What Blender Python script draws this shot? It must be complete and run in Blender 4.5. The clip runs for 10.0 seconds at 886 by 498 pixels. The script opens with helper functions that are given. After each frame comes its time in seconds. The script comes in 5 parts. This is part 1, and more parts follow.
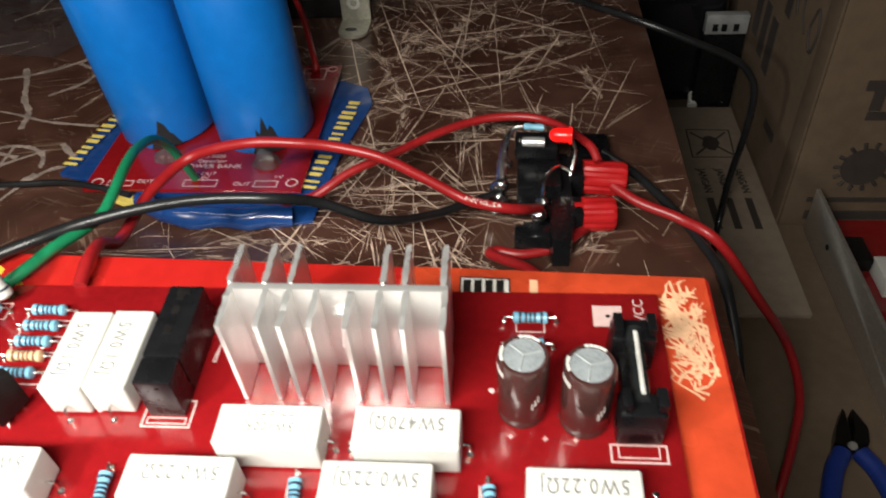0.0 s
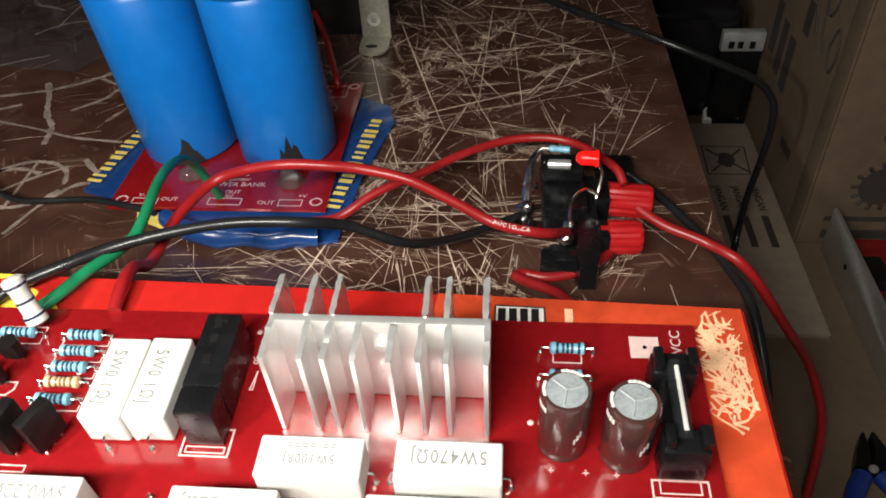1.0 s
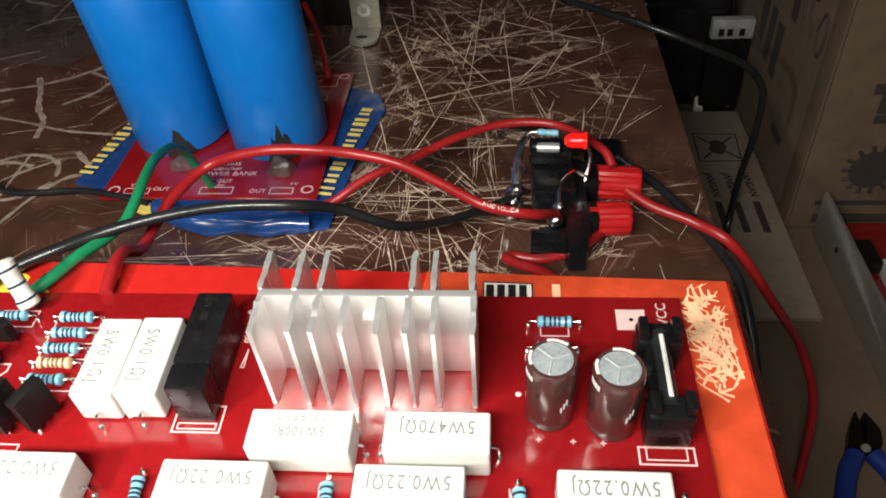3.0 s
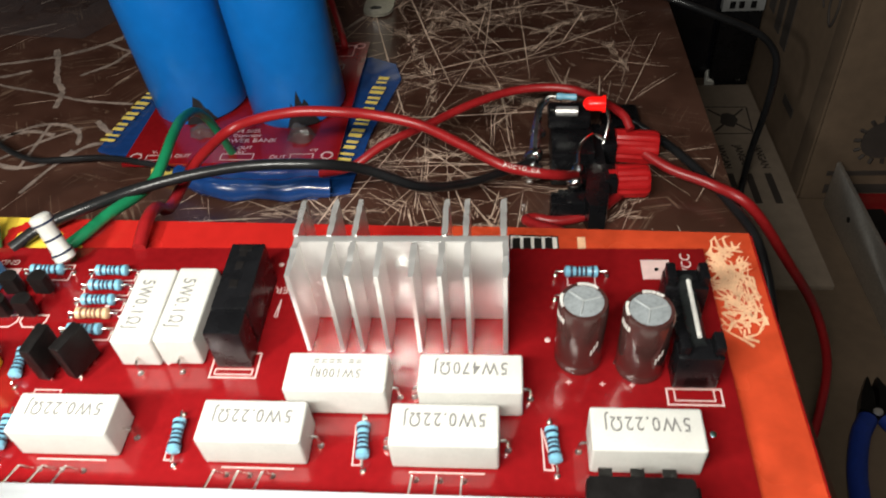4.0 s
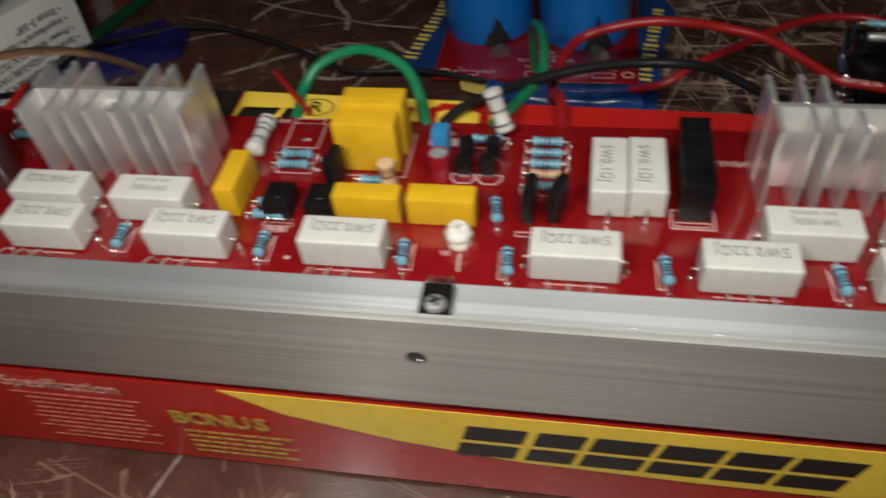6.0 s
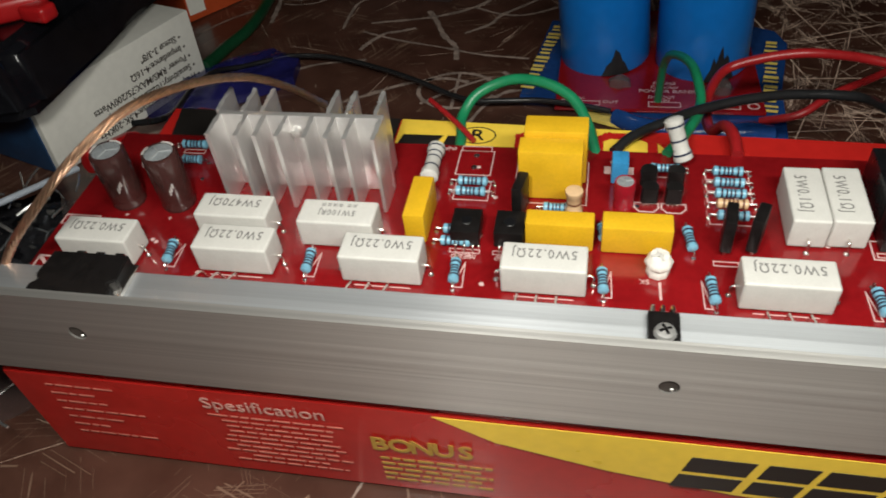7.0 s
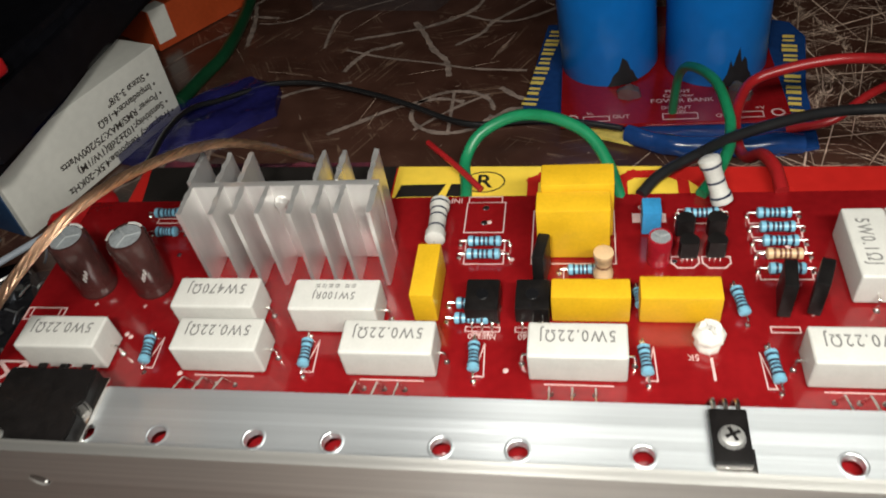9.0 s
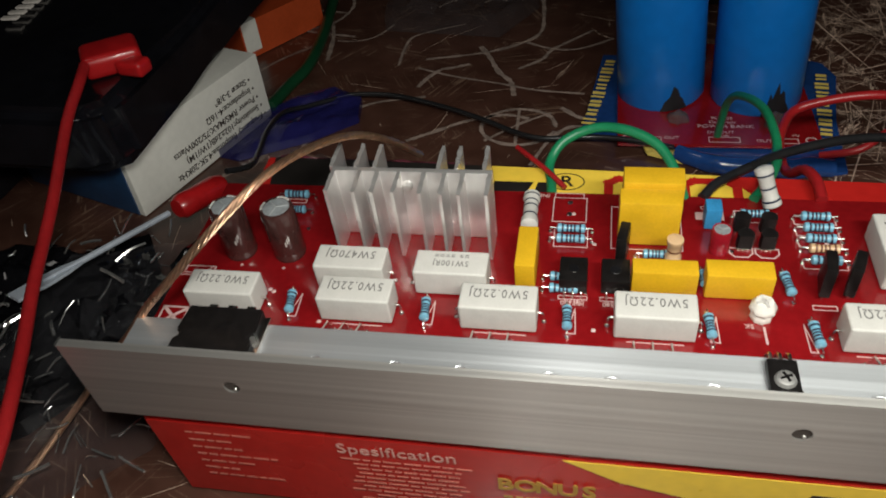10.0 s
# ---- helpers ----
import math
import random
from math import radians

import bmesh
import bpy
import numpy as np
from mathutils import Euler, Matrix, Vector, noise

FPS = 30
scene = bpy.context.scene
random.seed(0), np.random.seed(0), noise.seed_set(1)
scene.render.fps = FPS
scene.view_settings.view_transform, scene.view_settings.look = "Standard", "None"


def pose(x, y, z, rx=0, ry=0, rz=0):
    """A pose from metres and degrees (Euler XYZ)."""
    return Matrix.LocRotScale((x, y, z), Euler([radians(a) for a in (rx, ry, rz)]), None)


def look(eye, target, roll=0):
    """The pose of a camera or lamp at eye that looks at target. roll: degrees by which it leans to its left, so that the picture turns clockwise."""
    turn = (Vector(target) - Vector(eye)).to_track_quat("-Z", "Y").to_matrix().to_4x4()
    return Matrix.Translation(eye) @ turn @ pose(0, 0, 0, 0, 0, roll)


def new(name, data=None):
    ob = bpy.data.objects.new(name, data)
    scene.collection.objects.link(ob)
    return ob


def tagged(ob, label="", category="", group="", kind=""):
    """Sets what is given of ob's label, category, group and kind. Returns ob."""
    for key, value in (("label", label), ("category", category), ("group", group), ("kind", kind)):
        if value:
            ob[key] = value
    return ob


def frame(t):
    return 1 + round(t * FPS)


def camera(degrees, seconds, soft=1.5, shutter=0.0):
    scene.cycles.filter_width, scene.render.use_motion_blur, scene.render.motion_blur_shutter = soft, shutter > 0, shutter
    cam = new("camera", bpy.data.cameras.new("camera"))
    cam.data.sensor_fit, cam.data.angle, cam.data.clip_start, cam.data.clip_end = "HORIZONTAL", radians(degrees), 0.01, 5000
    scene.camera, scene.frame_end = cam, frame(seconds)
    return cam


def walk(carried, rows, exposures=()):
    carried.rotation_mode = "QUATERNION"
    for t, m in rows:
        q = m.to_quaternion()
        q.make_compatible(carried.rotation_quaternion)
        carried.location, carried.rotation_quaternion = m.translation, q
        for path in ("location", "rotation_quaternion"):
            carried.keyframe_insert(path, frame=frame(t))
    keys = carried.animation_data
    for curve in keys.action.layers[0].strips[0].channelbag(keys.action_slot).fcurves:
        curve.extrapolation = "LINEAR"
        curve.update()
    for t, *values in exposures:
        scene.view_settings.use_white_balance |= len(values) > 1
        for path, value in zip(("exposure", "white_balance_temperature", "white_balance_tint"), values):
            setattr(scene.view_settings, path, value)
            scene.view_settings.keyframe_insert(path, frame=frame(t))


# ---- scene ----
# camera: the board lies 3.9 degrees off the level table, TILTED turns its frame into the world
TILTED = pose(0, 0, 0.0341, 3.9, 0, 0)
cam = camera(60.0, 10.0, soft=1.8, shutter=0.45)
PATH = [
    (0, (0.11068, 0.08813, 0.13938), (0.08615, 0.29627, -0.07527), -4.23),
    (0.5, (0.10194, 0.09371, 0.14417), (0.07517, 0.30310, -0.06899), -3.88),
    (1, (0.10272, 0.09132, 0.14343), (0.07697, 0.30127, -0.06931), -3.91),
    (1.5, (0.10295, 0.09042, 0.14238), (0.07784, 0.29995, -0.07085), -4.07),
    (2, (0.10447, 0.08967, 0.14117), (0.07944, 0.29904, -0.07223), -4.33),
    (2.5, (0.10552, 0.08793, 0.14141), (0.08067, 0.29771, -0.07161), -4.53),
    (4, (0.09968, 0.07821, 0.13816), (0.07355, 0.28357, -0.07898), -5.18),
    (4.5, (0.07706, 0.06771, 0.13755), (0.04467, 0.26598, -0.08525), -5.90),
    (5, (0.06066, 0.05595, 0.13939), (0.02124, 0.25330, -0.08309), -7.54),
    (5.5, (0.04485, 0.04461, 0.14009), (0.00131, 0.23839, -0.08475), -8.09),
    (6, (0.00962, 0.03188, 0.14171), (-0.03998, 0.22926, -0.07870), -7.15),
    (6.2, (-0.00760, 0.02789, 0.14470), (-0.05778, 0.22966, -0.07156), -5.82),
    (7.3, (-0.04246, 0.02412, 0.14509), (-0.10042, 0.22893, -0.06632), -8.30),
    (7.5, (-0.04942, 0.03104, 0.14740), (-0.10878, 0.23465, -0.06478), -9.25),
    (8, (-0.06244, 0.05598, 0.14638), (-0.12259, 0.25593, -0.06903), -11.10),
    (8.5, (-0.06209, 0.06624, 0.14179), (-0.11974, 0.26513, -0.07529), -11.34),
    (9, (-0.04478, 0.05772, 0.14269), (-0.09876, 0.25803, -0.07401), -11.21),
    (9.5, (-0.05619, 0.03617, 0.15673), (-0.11848, 0.24038, -0.05403), -10.08),
    (10, (-0.06381, 0.01868, 0.16426), (-0.11997, 0.22592, -0.04526), -8.19),
]
walk(cam, [(t, TILTED @ look(eye, target, roll)) for t, eye, target, roll in PATH],
     exposures=[(0.0, 0.62), (2.7, 0.64), (4.0, 0.32), (4.5, -0.25), (5.0, -0.76), (5.5, -0.92), (6.0, -0.9), (7.5, -0.4), (8.0, -0.38), (8.5, -0.32), (9.0, -0.36), (9.5, -0.7), (10.0, -0.7)])

# light: a strip and a spot standing in for the camera's flash, an added side fill, a dim room
world = bpy.data.worlds.new("dim_room")
scene.world = world
world.use_nodes = True
world.node_tree.nodes["Background"].inputs[0].default_value = (0.75, 0.8, 1.0, 1)
world.node_tree.nodes["Background"].inputs[1].default_value = 0.018


def lamp(name, power, size, eye, target, colour=(1, 1, 1), depth=None, beam=180):
    """A round area light, or an elliptical one of the given depth."""
    data = bpy.data.lights.new(name, "AREA")
    data.shape, data.size, data.energy, data.color = "ELLIPSE" if depth else "DISK", size, power, colour
    data.size_y, data.spread = depth or size, radians(beam)
    ob = new(name, data)
    ob.matrix_world = look(eye, target)
    return ob


# two fixed lights added along the camera's path in place of its moving flash
lamp("flash_strip", 0.72, 0.17, (0.045, 0.032, 0.235), (0.036, 0.17, 0.03), (1.0, 0.99, 0.90), 0.025, 160)
lamp("flash_spot", 0.48, 0.03, (-0.070, 0.020, 0.225), (-0.100, 0.155, 0.03), (1.0, 0.98, 0.90), None, 150)
# unseen fill added for ambient level, no fixture hangs here
lamp("room_fill", 0.9, 0.25, (-0.55, 0.0, 1.3), (0, 0.2, 0), (1.0, 0.95, 0.88))


# ---- materials ----
def shade(name, colour, rough=0.5, metal=0.0, vary=0.15, grain=120.0, bump=0.0, second=None, coat=0.0, stretch=None,
          alpha=1.0, transmission=0.0, emit=0.0, brushed=0.0, shine=0.5):
    """A principled material with two scales of colour variation, roughness variation and fine relief."""
    m = bpy.data.materials.new(name)
    m.use_nodes = True
    nodes, links = m.node_tree.nodes, m.node_tree.links
    b = nodes["Principled BSDF"]
    b.inputs["Metallic"].default_value = metal
    b.inputs["Coat Weight"].default_value = coat
    b.inputs["Coat Roughness"].default_value = 0.08
    b.inputs["Transmission Weight"].default_value = transmission
    b.inputs["Alpha"].default_value = alpha
    b.inputs["Specular IOR Level"].default_value = shine
    coord = nodes.new("ShaderNodeTexCoord")
    mapping = nodes.new("ShaderNodeMapping")
    links.new(coord.outputs["Object"], mapping.inputs["Vector"])
    if stretch:
        mapping.inputs["Scale"].default_value = stretch
    fine = nodes.new("ShaderNodeTexNoise")
    fine.inputs["Scale"].default_value, fine.inputs["Detail"].default_value = grain * 8, 4
    broad = nodes.new("ShaderNodeTexNoise")
    broad.inputs["Scale"].default_value, broad.inputs["Detail"].default_value = grain, 3
    for n in (fine, broad):
        links.new(mapping.outputs["Vector"], n.inputs["Vector"])
    mix = nodes.new("ShaderNodeMix")
    mix.data_type = "RGBA"
    dark = [c * (1 - vary) for c in colour]
    mix.inputs["A"].default_value = (*dark, 1)
    mix.inputs["B"].default_value = (*(second or [min(1, c * (1 + vary)) for c in colour]), 1)
    add = nodes.new("ShaderNodeMath")
    add.operation = "MULTIPLY_ADD"
    add.inputs[1].default_value = 0.4
    links.new(fine.outputs["Fac"], add.inputs[0])
    half = nodes.new("ShaderNodeMath")
    half.operation = "MULTIPLY"
    half.inputs[1].default_value = 0.6
    links.new(broad.outputs["Fac"], half.inputs[0])
    links.new(half.outputs[0], add.inputs[2])
    ramp = nodes.new("ShaderNodeMapRange")
    ramp.inputs[1].default_value, ramp.inputs[2].default_value = 0.35, 0.65
    links.new(add.outputs[0], ramp.inputs[0])
    links.new(ramp.outputs[0], mix.inputs["Factor"])
    links.new(mix.outputs["Result"], b.inputs["Base Color"])
    rr = nodes.new("ShaderNodeMapRange")
    rr.inputs[3].default_value, rr.inputs[4].default_value = max(0.02, rough - 0.08), min(1, rough + 0.08)
    links.new(broad.outputs["Fac"], rr.inputs[0])
    links.new(rr.outputs[0], b.inputs["Roughness"])
    if bump:
        bp = nodes.new("ShaderNodeBump")
        bp.inputs["Strength"].default_value, bp.inputs["Distance"].default_value = bump, 0.0004
        links.new(add.outputs[0], bp.inputs["Height"])
        links.new(bp.outputs["Normal"], b.inputs["Normal"])
    if brushed:
        tangent = nodes.new("ShaderNodeTangent")
        tangent.direction_type, tangent.axis = "RADIAL", "X"
        b.inputs["Anisotropic"].default_value = brushed
        links.new(tangent.outputs[0], b.inputs["Tangent"])
    if emit:
        b.inputs["Emission Color"].default_value = (*colour, 1)
        b.inputs["Emission Strength"].default_value = emit
    return m


PCB_RED = shade("red_solder_mask", (0.21, 0.006, 0.008), 0.2, vary=0.14, grain=60, coat=0.5)
SILK = shade("white_silkscreen", (0.6, 0.42, 0.4), 0.6, vary=0.1, grain=500)
CERAMIC = shade("white_cement", (0.57, 0.56, 0.53), 0.55, vary=0.05, grain=200, bump=0.15)
INK = shade("grey_black_ink", (0.18, 0.175, 0.17), 0.7, vary=0.3, grain=900)
BLUE_RES = shade("light_blue_lacquer", (0.18, 0.42, 0.56), 0.3, vary=0.1, grain=300, coat=0.3)
BAND = shade("dark_band_paint", (0.02, 0.025, 0.05), 0.4, grain=400)
BEIGE = shade("beige_lacquer", (0.62, 0.42, 0.24), 0.35, vary=0.08, grain=300, coat=0.3)
BROWN_BAND = shade("brown_band_paint", (0.16, 0.06, 0.03), 0.4, grain=400)
TIN = shade("tinned_copper_lead", (0.75, 0.72, 0.68), 0.25, 1.0, vary=0.1, grain=400)
YELLOW = shade("yellow_epoxy_case", (0.66, 0.385, 0.014), 0.4, vary=0.08, grain=150, bump=0.1)
BLACK_PLASTIC = shade("black_moulded_plastic", (0.006, 0.006, 0.007), 0.28, vary=0.25, grain=200, bump=0.2, shine=0.35)
BLACK_EPOXY = shade("matt_black_epoxy", (0.008, 0.007, 0.007), 0.38, vary=0.3, grain=300, bump=0.25, shine=0.22)
ALU = shade("brushed_aluminium", (0.73, 0.76, 0.79), 0.34, 0.8, vary=0.07, grain=40, bump=0.08, stretch=(0.04, 20, 20), brushed=0.85)
ALU_SIDE = shade("sawn_aluminium_face", (0.65, 0.635, 0.61), 0.36, 0.85, vary=0.14, grain=30, bump=0.15, stretch=(0.04, 20, 20), brushed=0.8)
ALU_FIN = shade("extruded_aluminium", (0.83, 0.81, 0.80), 0.3, 0.78, vary=0.06, grain=60, bump=0.06, stretch=(1, 1, 0.3))
ELCO = shade("brown_shrink_sleeve", (0.052, 0.021, 0.019), 0.22, vary=0.15, grain=120, coat=0.5)
ELCO_TOP = shade("grey_vented_can_top", (0.36, 0.39, 0.41), 0.4, 0.4, vary=0.25, grain=200, bump=0.2)
# paler than ELCO_TOP: light caught by the vent creases, put into the colour
ELCO_LIT_SCORE = shade("lit_score_grey", (0.42, 0.44, 0.45), 0.4, 0.4, grain=300)
SLEEVE_PRINT = shade("grey_sleeve_print", (0.6, 0.58, 0.55), 0.5, grain=400)
STEEL = shade("bright_screw_steel", (0.78, 0.77, 0.75), 0.34, 0.8, vary=0.15, grain=300)
BLUE_CAP = shade("blue_shrink_wrap", (0.004, 0.135, 0.47), 0.34, vary=0.08, grain=25, bump=0.08, shine=0.35)
CARD_BLUE = shade("dark_blue_coated_wrap", (0.012, 0.05, 0.19), 0.22, vary=0.2, grain=40, coat=0.4, bump=0.4)
PRINT_PALE = shade("pale_pink_print", (0.52, 0.26, 0.22), 0.45, vary=0.12, grain=300)
PRINT_DIM = shade("faded_pink_print", (0.55, 0.16, 0.12), 0.4, vary=0.2, grain=300)
GOLD_DULL = shade("dull_gold_print", (0.42, 0.24, 0.04), 0.45, vary=0.15, grain=300)
GOLD_PRINT = shade("yellow_print", (0.72, 0.55, 0.12), 0.5, grain=300)
WIRE_RED = shade("red_cable_jacket", (0.29, 0.011, 0.013), 0.35, vary=0.15, grain=80, bump=0.1)
WIRE_BLACK = shade("black_cable_jacket", (0.012, 0.012, 0.013), 0.3, vary=0.2, grain=80, bump=0.1)
WIRE_GREEN = shade("green_cable_jacket", (0.01, 0.19, 0.08), 0.35, vary=0.15, grain=80, bump=0.1)
COPPER = shade("bare_copper", (0.88, 0.52, 0.34), 0.3, 0.95, vary=0.2, grain=100, bump=0.2)
BOX_RED = shade("glossy_red_carton", (0.42, 0.015, 0.012), 0.26, vary=0.12, grain=30, coat=0.25)
BOX_ORANGE = shade("glossy_orange_carton", (0.56, 0.062, 0.022), 0.28, vary=0.2, grain=30, coat=0.25)
BOX_YELLOW = shade("glossy_yellow_print", (0.8, 0.55, 0.06), 0.3, vary=0.08, grain=40, coat=0.2)
BOX_PALE = shade("pale_scuffed_print", (0.85, 0.5, 0.3), 0.5, vary=0.2, grain=300)
BOX_BLACK = shade("black_print", (0.015, 0.013, 0.012), 0.35, grain=100)
BOX_WHITE = shade("white_print", (0.75, 0.7, 0.65), 0.45, grain=200)
SCRATCH = shade("bared_wood_scratch", (0.68, 0.51, 0.40), 0.6, vary=0.4, grain=300)
SCUFF = shade("dull_grey_scuff", (0.25, 0.19, 0.16), 0.65, vary=0.5, grain=160)
CARDBOARD = shade("brown_cardboard", (0.13, 0.086, 0.054), 0.85, vary=0.15, grain=20, bump=0.3)
CARD_INK = shade("dark_carton_ink", (0.04, 0.03, 0.025), 0.8, grain=200)
WHITE_CARD = shade("white_coated_card", (0.72, 0.71, 0.66), 0.5, vary=0.06, grain=40)
NAVY_CARD = shade("navy_print_card", (0.015, 0.05, 0.12), 0.4, vary=0.2, grain=60)
BAG_BLACK = shade("black_glossy_vinyl", (0.006, 0.006, 0.008), 0.14, vary=0.3, grain=18, bump=0.9)
ORANGE_CARD = shade("orange_card", (0.45, 0.065, 0.016), 0.45, vary=0.1, grain=60)
RED_PLASTIC = shade("red_knob_plastic", (0.42, 0.01, 0.012), 0.35, vary=0.12, grain=200, coat=0.2)
SOLDER = shade("solder_blob", (0.7, 0.7, 0.7), 0.18, 1.0, vary=0.15, grain=300, bump=0.5)
GREY_RES = shade("grey_white_lacquer", (0.52, 0.51, 0.48), 0.4, vary=0.08, grain=200)
PURPLE_FILM = shade("dark_blue_film", (0.018, 0.018, 0.12), 0.12, vary=0.3, grain=50, bump=0.6, alpha=0.65)
CLEAR_FILM = shade("clear_crinkled_film", (0.1, 0.1, 0.11), 0.06, vary=0.2, grain=80, bump=0.6, alpha=0.12)
BLUE_GRIP = shade("blue_rubber_grip", (0.01, 0.03, 0.2), 0.45, vary=0.15, grain=100)
LED_RED = shade("lit_red_led", (0.8, 0.008, 0.006), 0.15, emit=0.6)
GLASS = shade("fuse_glass", (0.04, 0.045, 0.045), 0.04, alpha=0.3)
ROOM = shade("grey_painted_wall", (0.25, 0.24, 0.22), 0.8, vary=0.1, grain=3)
TRIM_WHITE = shade("white_nylon", (0.78, 0.76, 0.7), 0.4, vary=0.06, grain=200)
RED_CAP = shade("red_can_sleeve", (0.3, 0.01, 0.02), 0.25, grain=120, coat=0.4)
GLUE = shade("cloudy_hot_glue", (0.12, 0.11, 0.11), 0.15, vary=0.3, grain=150, bump=0.6, alpha=0.45)
SCRAP_BLACK = shade("shiny_black_film", (0.004, 0.004, 0.005), 0.1, vary=0.3, grain=25, bump=0.15)
BLACK_TAPE = shade("torn_black_sleeve", (0.01, 0.01, 0.012), 0.5, vary=0.2, grain=200, bump=0.4)


def table_material():
    m = shade("dark_red_brown_laminate", (0.060, 0.023, 0.015), 0.3, vary=0.35, grain=9, coat=0.15, second=(0.095, 0.043, 0.030), bump=0.05)
    nodes, links = m.node_tree.nodes, m.node_tree.links
    b = nodes["Principled BSDF"]
    coord = nodes.new("ShaderNodeTexCoord")
    total = None

    def math_node(op, x, y, z=None):
        n = nodes.new("ShaderNodeMath")
        n.operation = op
        for k, v in enumerate((x, y, z)):
            if v is None:
                continue
            if isinstance(v, (int, float)):
                n.inputs[k].default_value = v
            else:
                links.new(v, n.inputs[k])
        return n.outputs[0]

    def noise_node(vector, scale, detail):
        n = nodes.new("ShaderNodeTexNoise")
        n.inputs["Scale"].default_value, n.inputs["Detail"].default_value = scale, detail
        links.new(vector, n.inputs["Vector"])
        return n.outputs["Fac"]

    for turn, seed in ((10, 0), (62, 3), (118, 7), (160, 11)):
        mp = nodes.new("ShaderNodeMapping")
        mp.inputs["Rotation"].default_value = (0, 0, radians(turn))
        mp.inputs["Location"].default_value = (seed, seed * 0.7, 0)
        mp.vector_type = "TEXTURE"
        mp.inputs["Scale"].default_value = (1 / 5, 1 / 210, 1)
        links.new(coord.outputs["Object"], mp.inputs["Vector"])
        line = math_node("LESS_THAN", math_node("ABSOLUTE", math_node("SUBTRACT", noise_node(mp.outputs["Vector"], 1.0, 1.5), 0.5), 0), 0.006)
        mq = nodes.new("ShaderNodeMapping")
        mq.inputs["Location"].default_value = (seed * 2.1, seed, 0)
        links.new(coord.outputs["Object"], mq.inputs["Vector"])
        patch = math_node("GREATER_THAN", noise_node(mq.outputs["Vector"], 34, 3), 0.56)
        one = math_node("MULTIPLY", line, patch)
        total = one if total is None else math_node("MAXIMUM", total, one)
    mix = nodes.new("ShaderNodeMix")
    mix.data_type = "RGBA"
    links.new(math_node("MULTIPLY", total, 0.45), mix.inputs["Factor"])
    old = b.inputs["Base Color"].links[0].from_socket
    links.new(old, mix.inputs["A"])
    mix.inputs["B"].default_value = (0.3, 0.2, 0.14, 1)
    links.new(mix.outputs["Result"], b.inputs["Base Color"])
    return m


TABLE = table_material()


# ---- mesh helpers ----
def box(bm, x0, x1, y0, y1, z0, z1, bevel=0.0, seg=2):
    vs = bmesh.ops.create_cube(bm, size=1.0)["verts"]
    for v in vs:
        v.co = Vector((x0 + (v.co.x + 0.5) * (x1 - x0), y0 + (v.co.y + 0.5) * (y1 - y0), z0 + (v.co.z + 0.5) * (z1 - z0)))
    if bevel:
        edges = list({e for v in vs for e in v.link_edges})
        bmesh.ops.bevel(bm, geom=edges, offset=bevel, segments=seg, affect="EDGES", profile=0.6)
    return bm


def new_box(*a, **k):
    return box(bmesh.new(), *a, **k)


def lathe(bm, profile, seg=24, m=None):
    """Turns (radius, height) pairs about z; m places it."""
    m = m or Matrix()
    rings = []
    for r, z in profile:
        if r < 1e-7:
            rings.append([bm.verts.new(m @ Vector((0, 0, z)))])
        else:
            rings.append([bm.verts.new(m @ Vector((r * math.cos(2 * math.pi * i / seg), r * math.sin(2 * math.pi * i / seg), z))) for i in range(seg)])
    for a, b in zip(rings, rings[1:]):
        for i in range(seg):
            j = (i + 1) % seg
            if len(a) == 1 and len(b) > 1:
                bm.faces.new((a[0], b[i], b[j]))
            elif len(b) == 1 and len(a) > 1:
                bm.faces.new((a[i], b[0], a[j]))
            elif len(a) > 1:
                bm.faces.new((a[i], a[j], b[j], b[i]))
    bmesh.ops.recalc_face_normals(bm, faces=bm.faces)
    return bm


def along(p0, p1):
    """The frame at p0 whose z runs to p1."""
    d = Vector(p1) - Vector(p0)
    return Matrix.Translation(p0) @ d.to_track_quat("Z", "Y").to_matrix().to_4x4(), d.length


def rod(bm, p0, p1, r, seg=10):
    m, n = along(p0, p1)
    return lathe(bm, [(0, 0), (r, 0), (r, n), (0, n)], seg, m)


def smooth_path(points, steps=8):
    """A Catmull-Rom line through the points."""
    ps = [Vector(p) for p in points]
    ps = [2 * ps[0] - ps[1]] + ps + [2 * ps[-1] - ps[-2]]
    out = []
    for a, b, c, d in zip(ps, ps[1:], ps[2:], ps[3:]):
        for i in range(steps):
            t = i / steps
            out.append(0.5 * (2 * b + (c - a) * t + (2 * a - 5 * b + 4 * c - d) * t * t + (3 * b - a - 3 * c + d) * t ** 3))
    return out + [ps[-2]]


def tube(bm, points, r, seg=10, steps=8, taper=None):
    line = smooth_path(points, steps)
    up = Vector((0.13, 0.29, 0.95)).normalized()
    rings = []
    for i, p in enumerate(line):
        d = (line[min(i + 1, len(line) - 1)] - line[max(i - 1, 0)]).normalized()
        side = d.cross(up)
        if side.length < 1e-4:
            side = d.cross(Vector((1, 0, 0)))
        side.normalize()
        up = side.cross(d).normalized()
        k = r * (taper(i / (len(line) - 1)) if taper else 1)
        rings.append([bm.verts.new(p + k * (math.cos(2 * math.pi * j / seg) * side + math.sin(2 * math.pi * j / seg) * up)) for j in range(seg)])
    for a, b in zip(rings, rings[1:]):
        for j in range(seg):
            bm.faces.new((a[j], a[(j + 1) % seg], b[(j + 1) % seg], b[j]))
    bm.faces.new(rings[0][::-1])
    bm.faces.new(rings[-1])
    bmesh.ops.recalc_face_normals(bm, faces=bm.faces)
    return bm


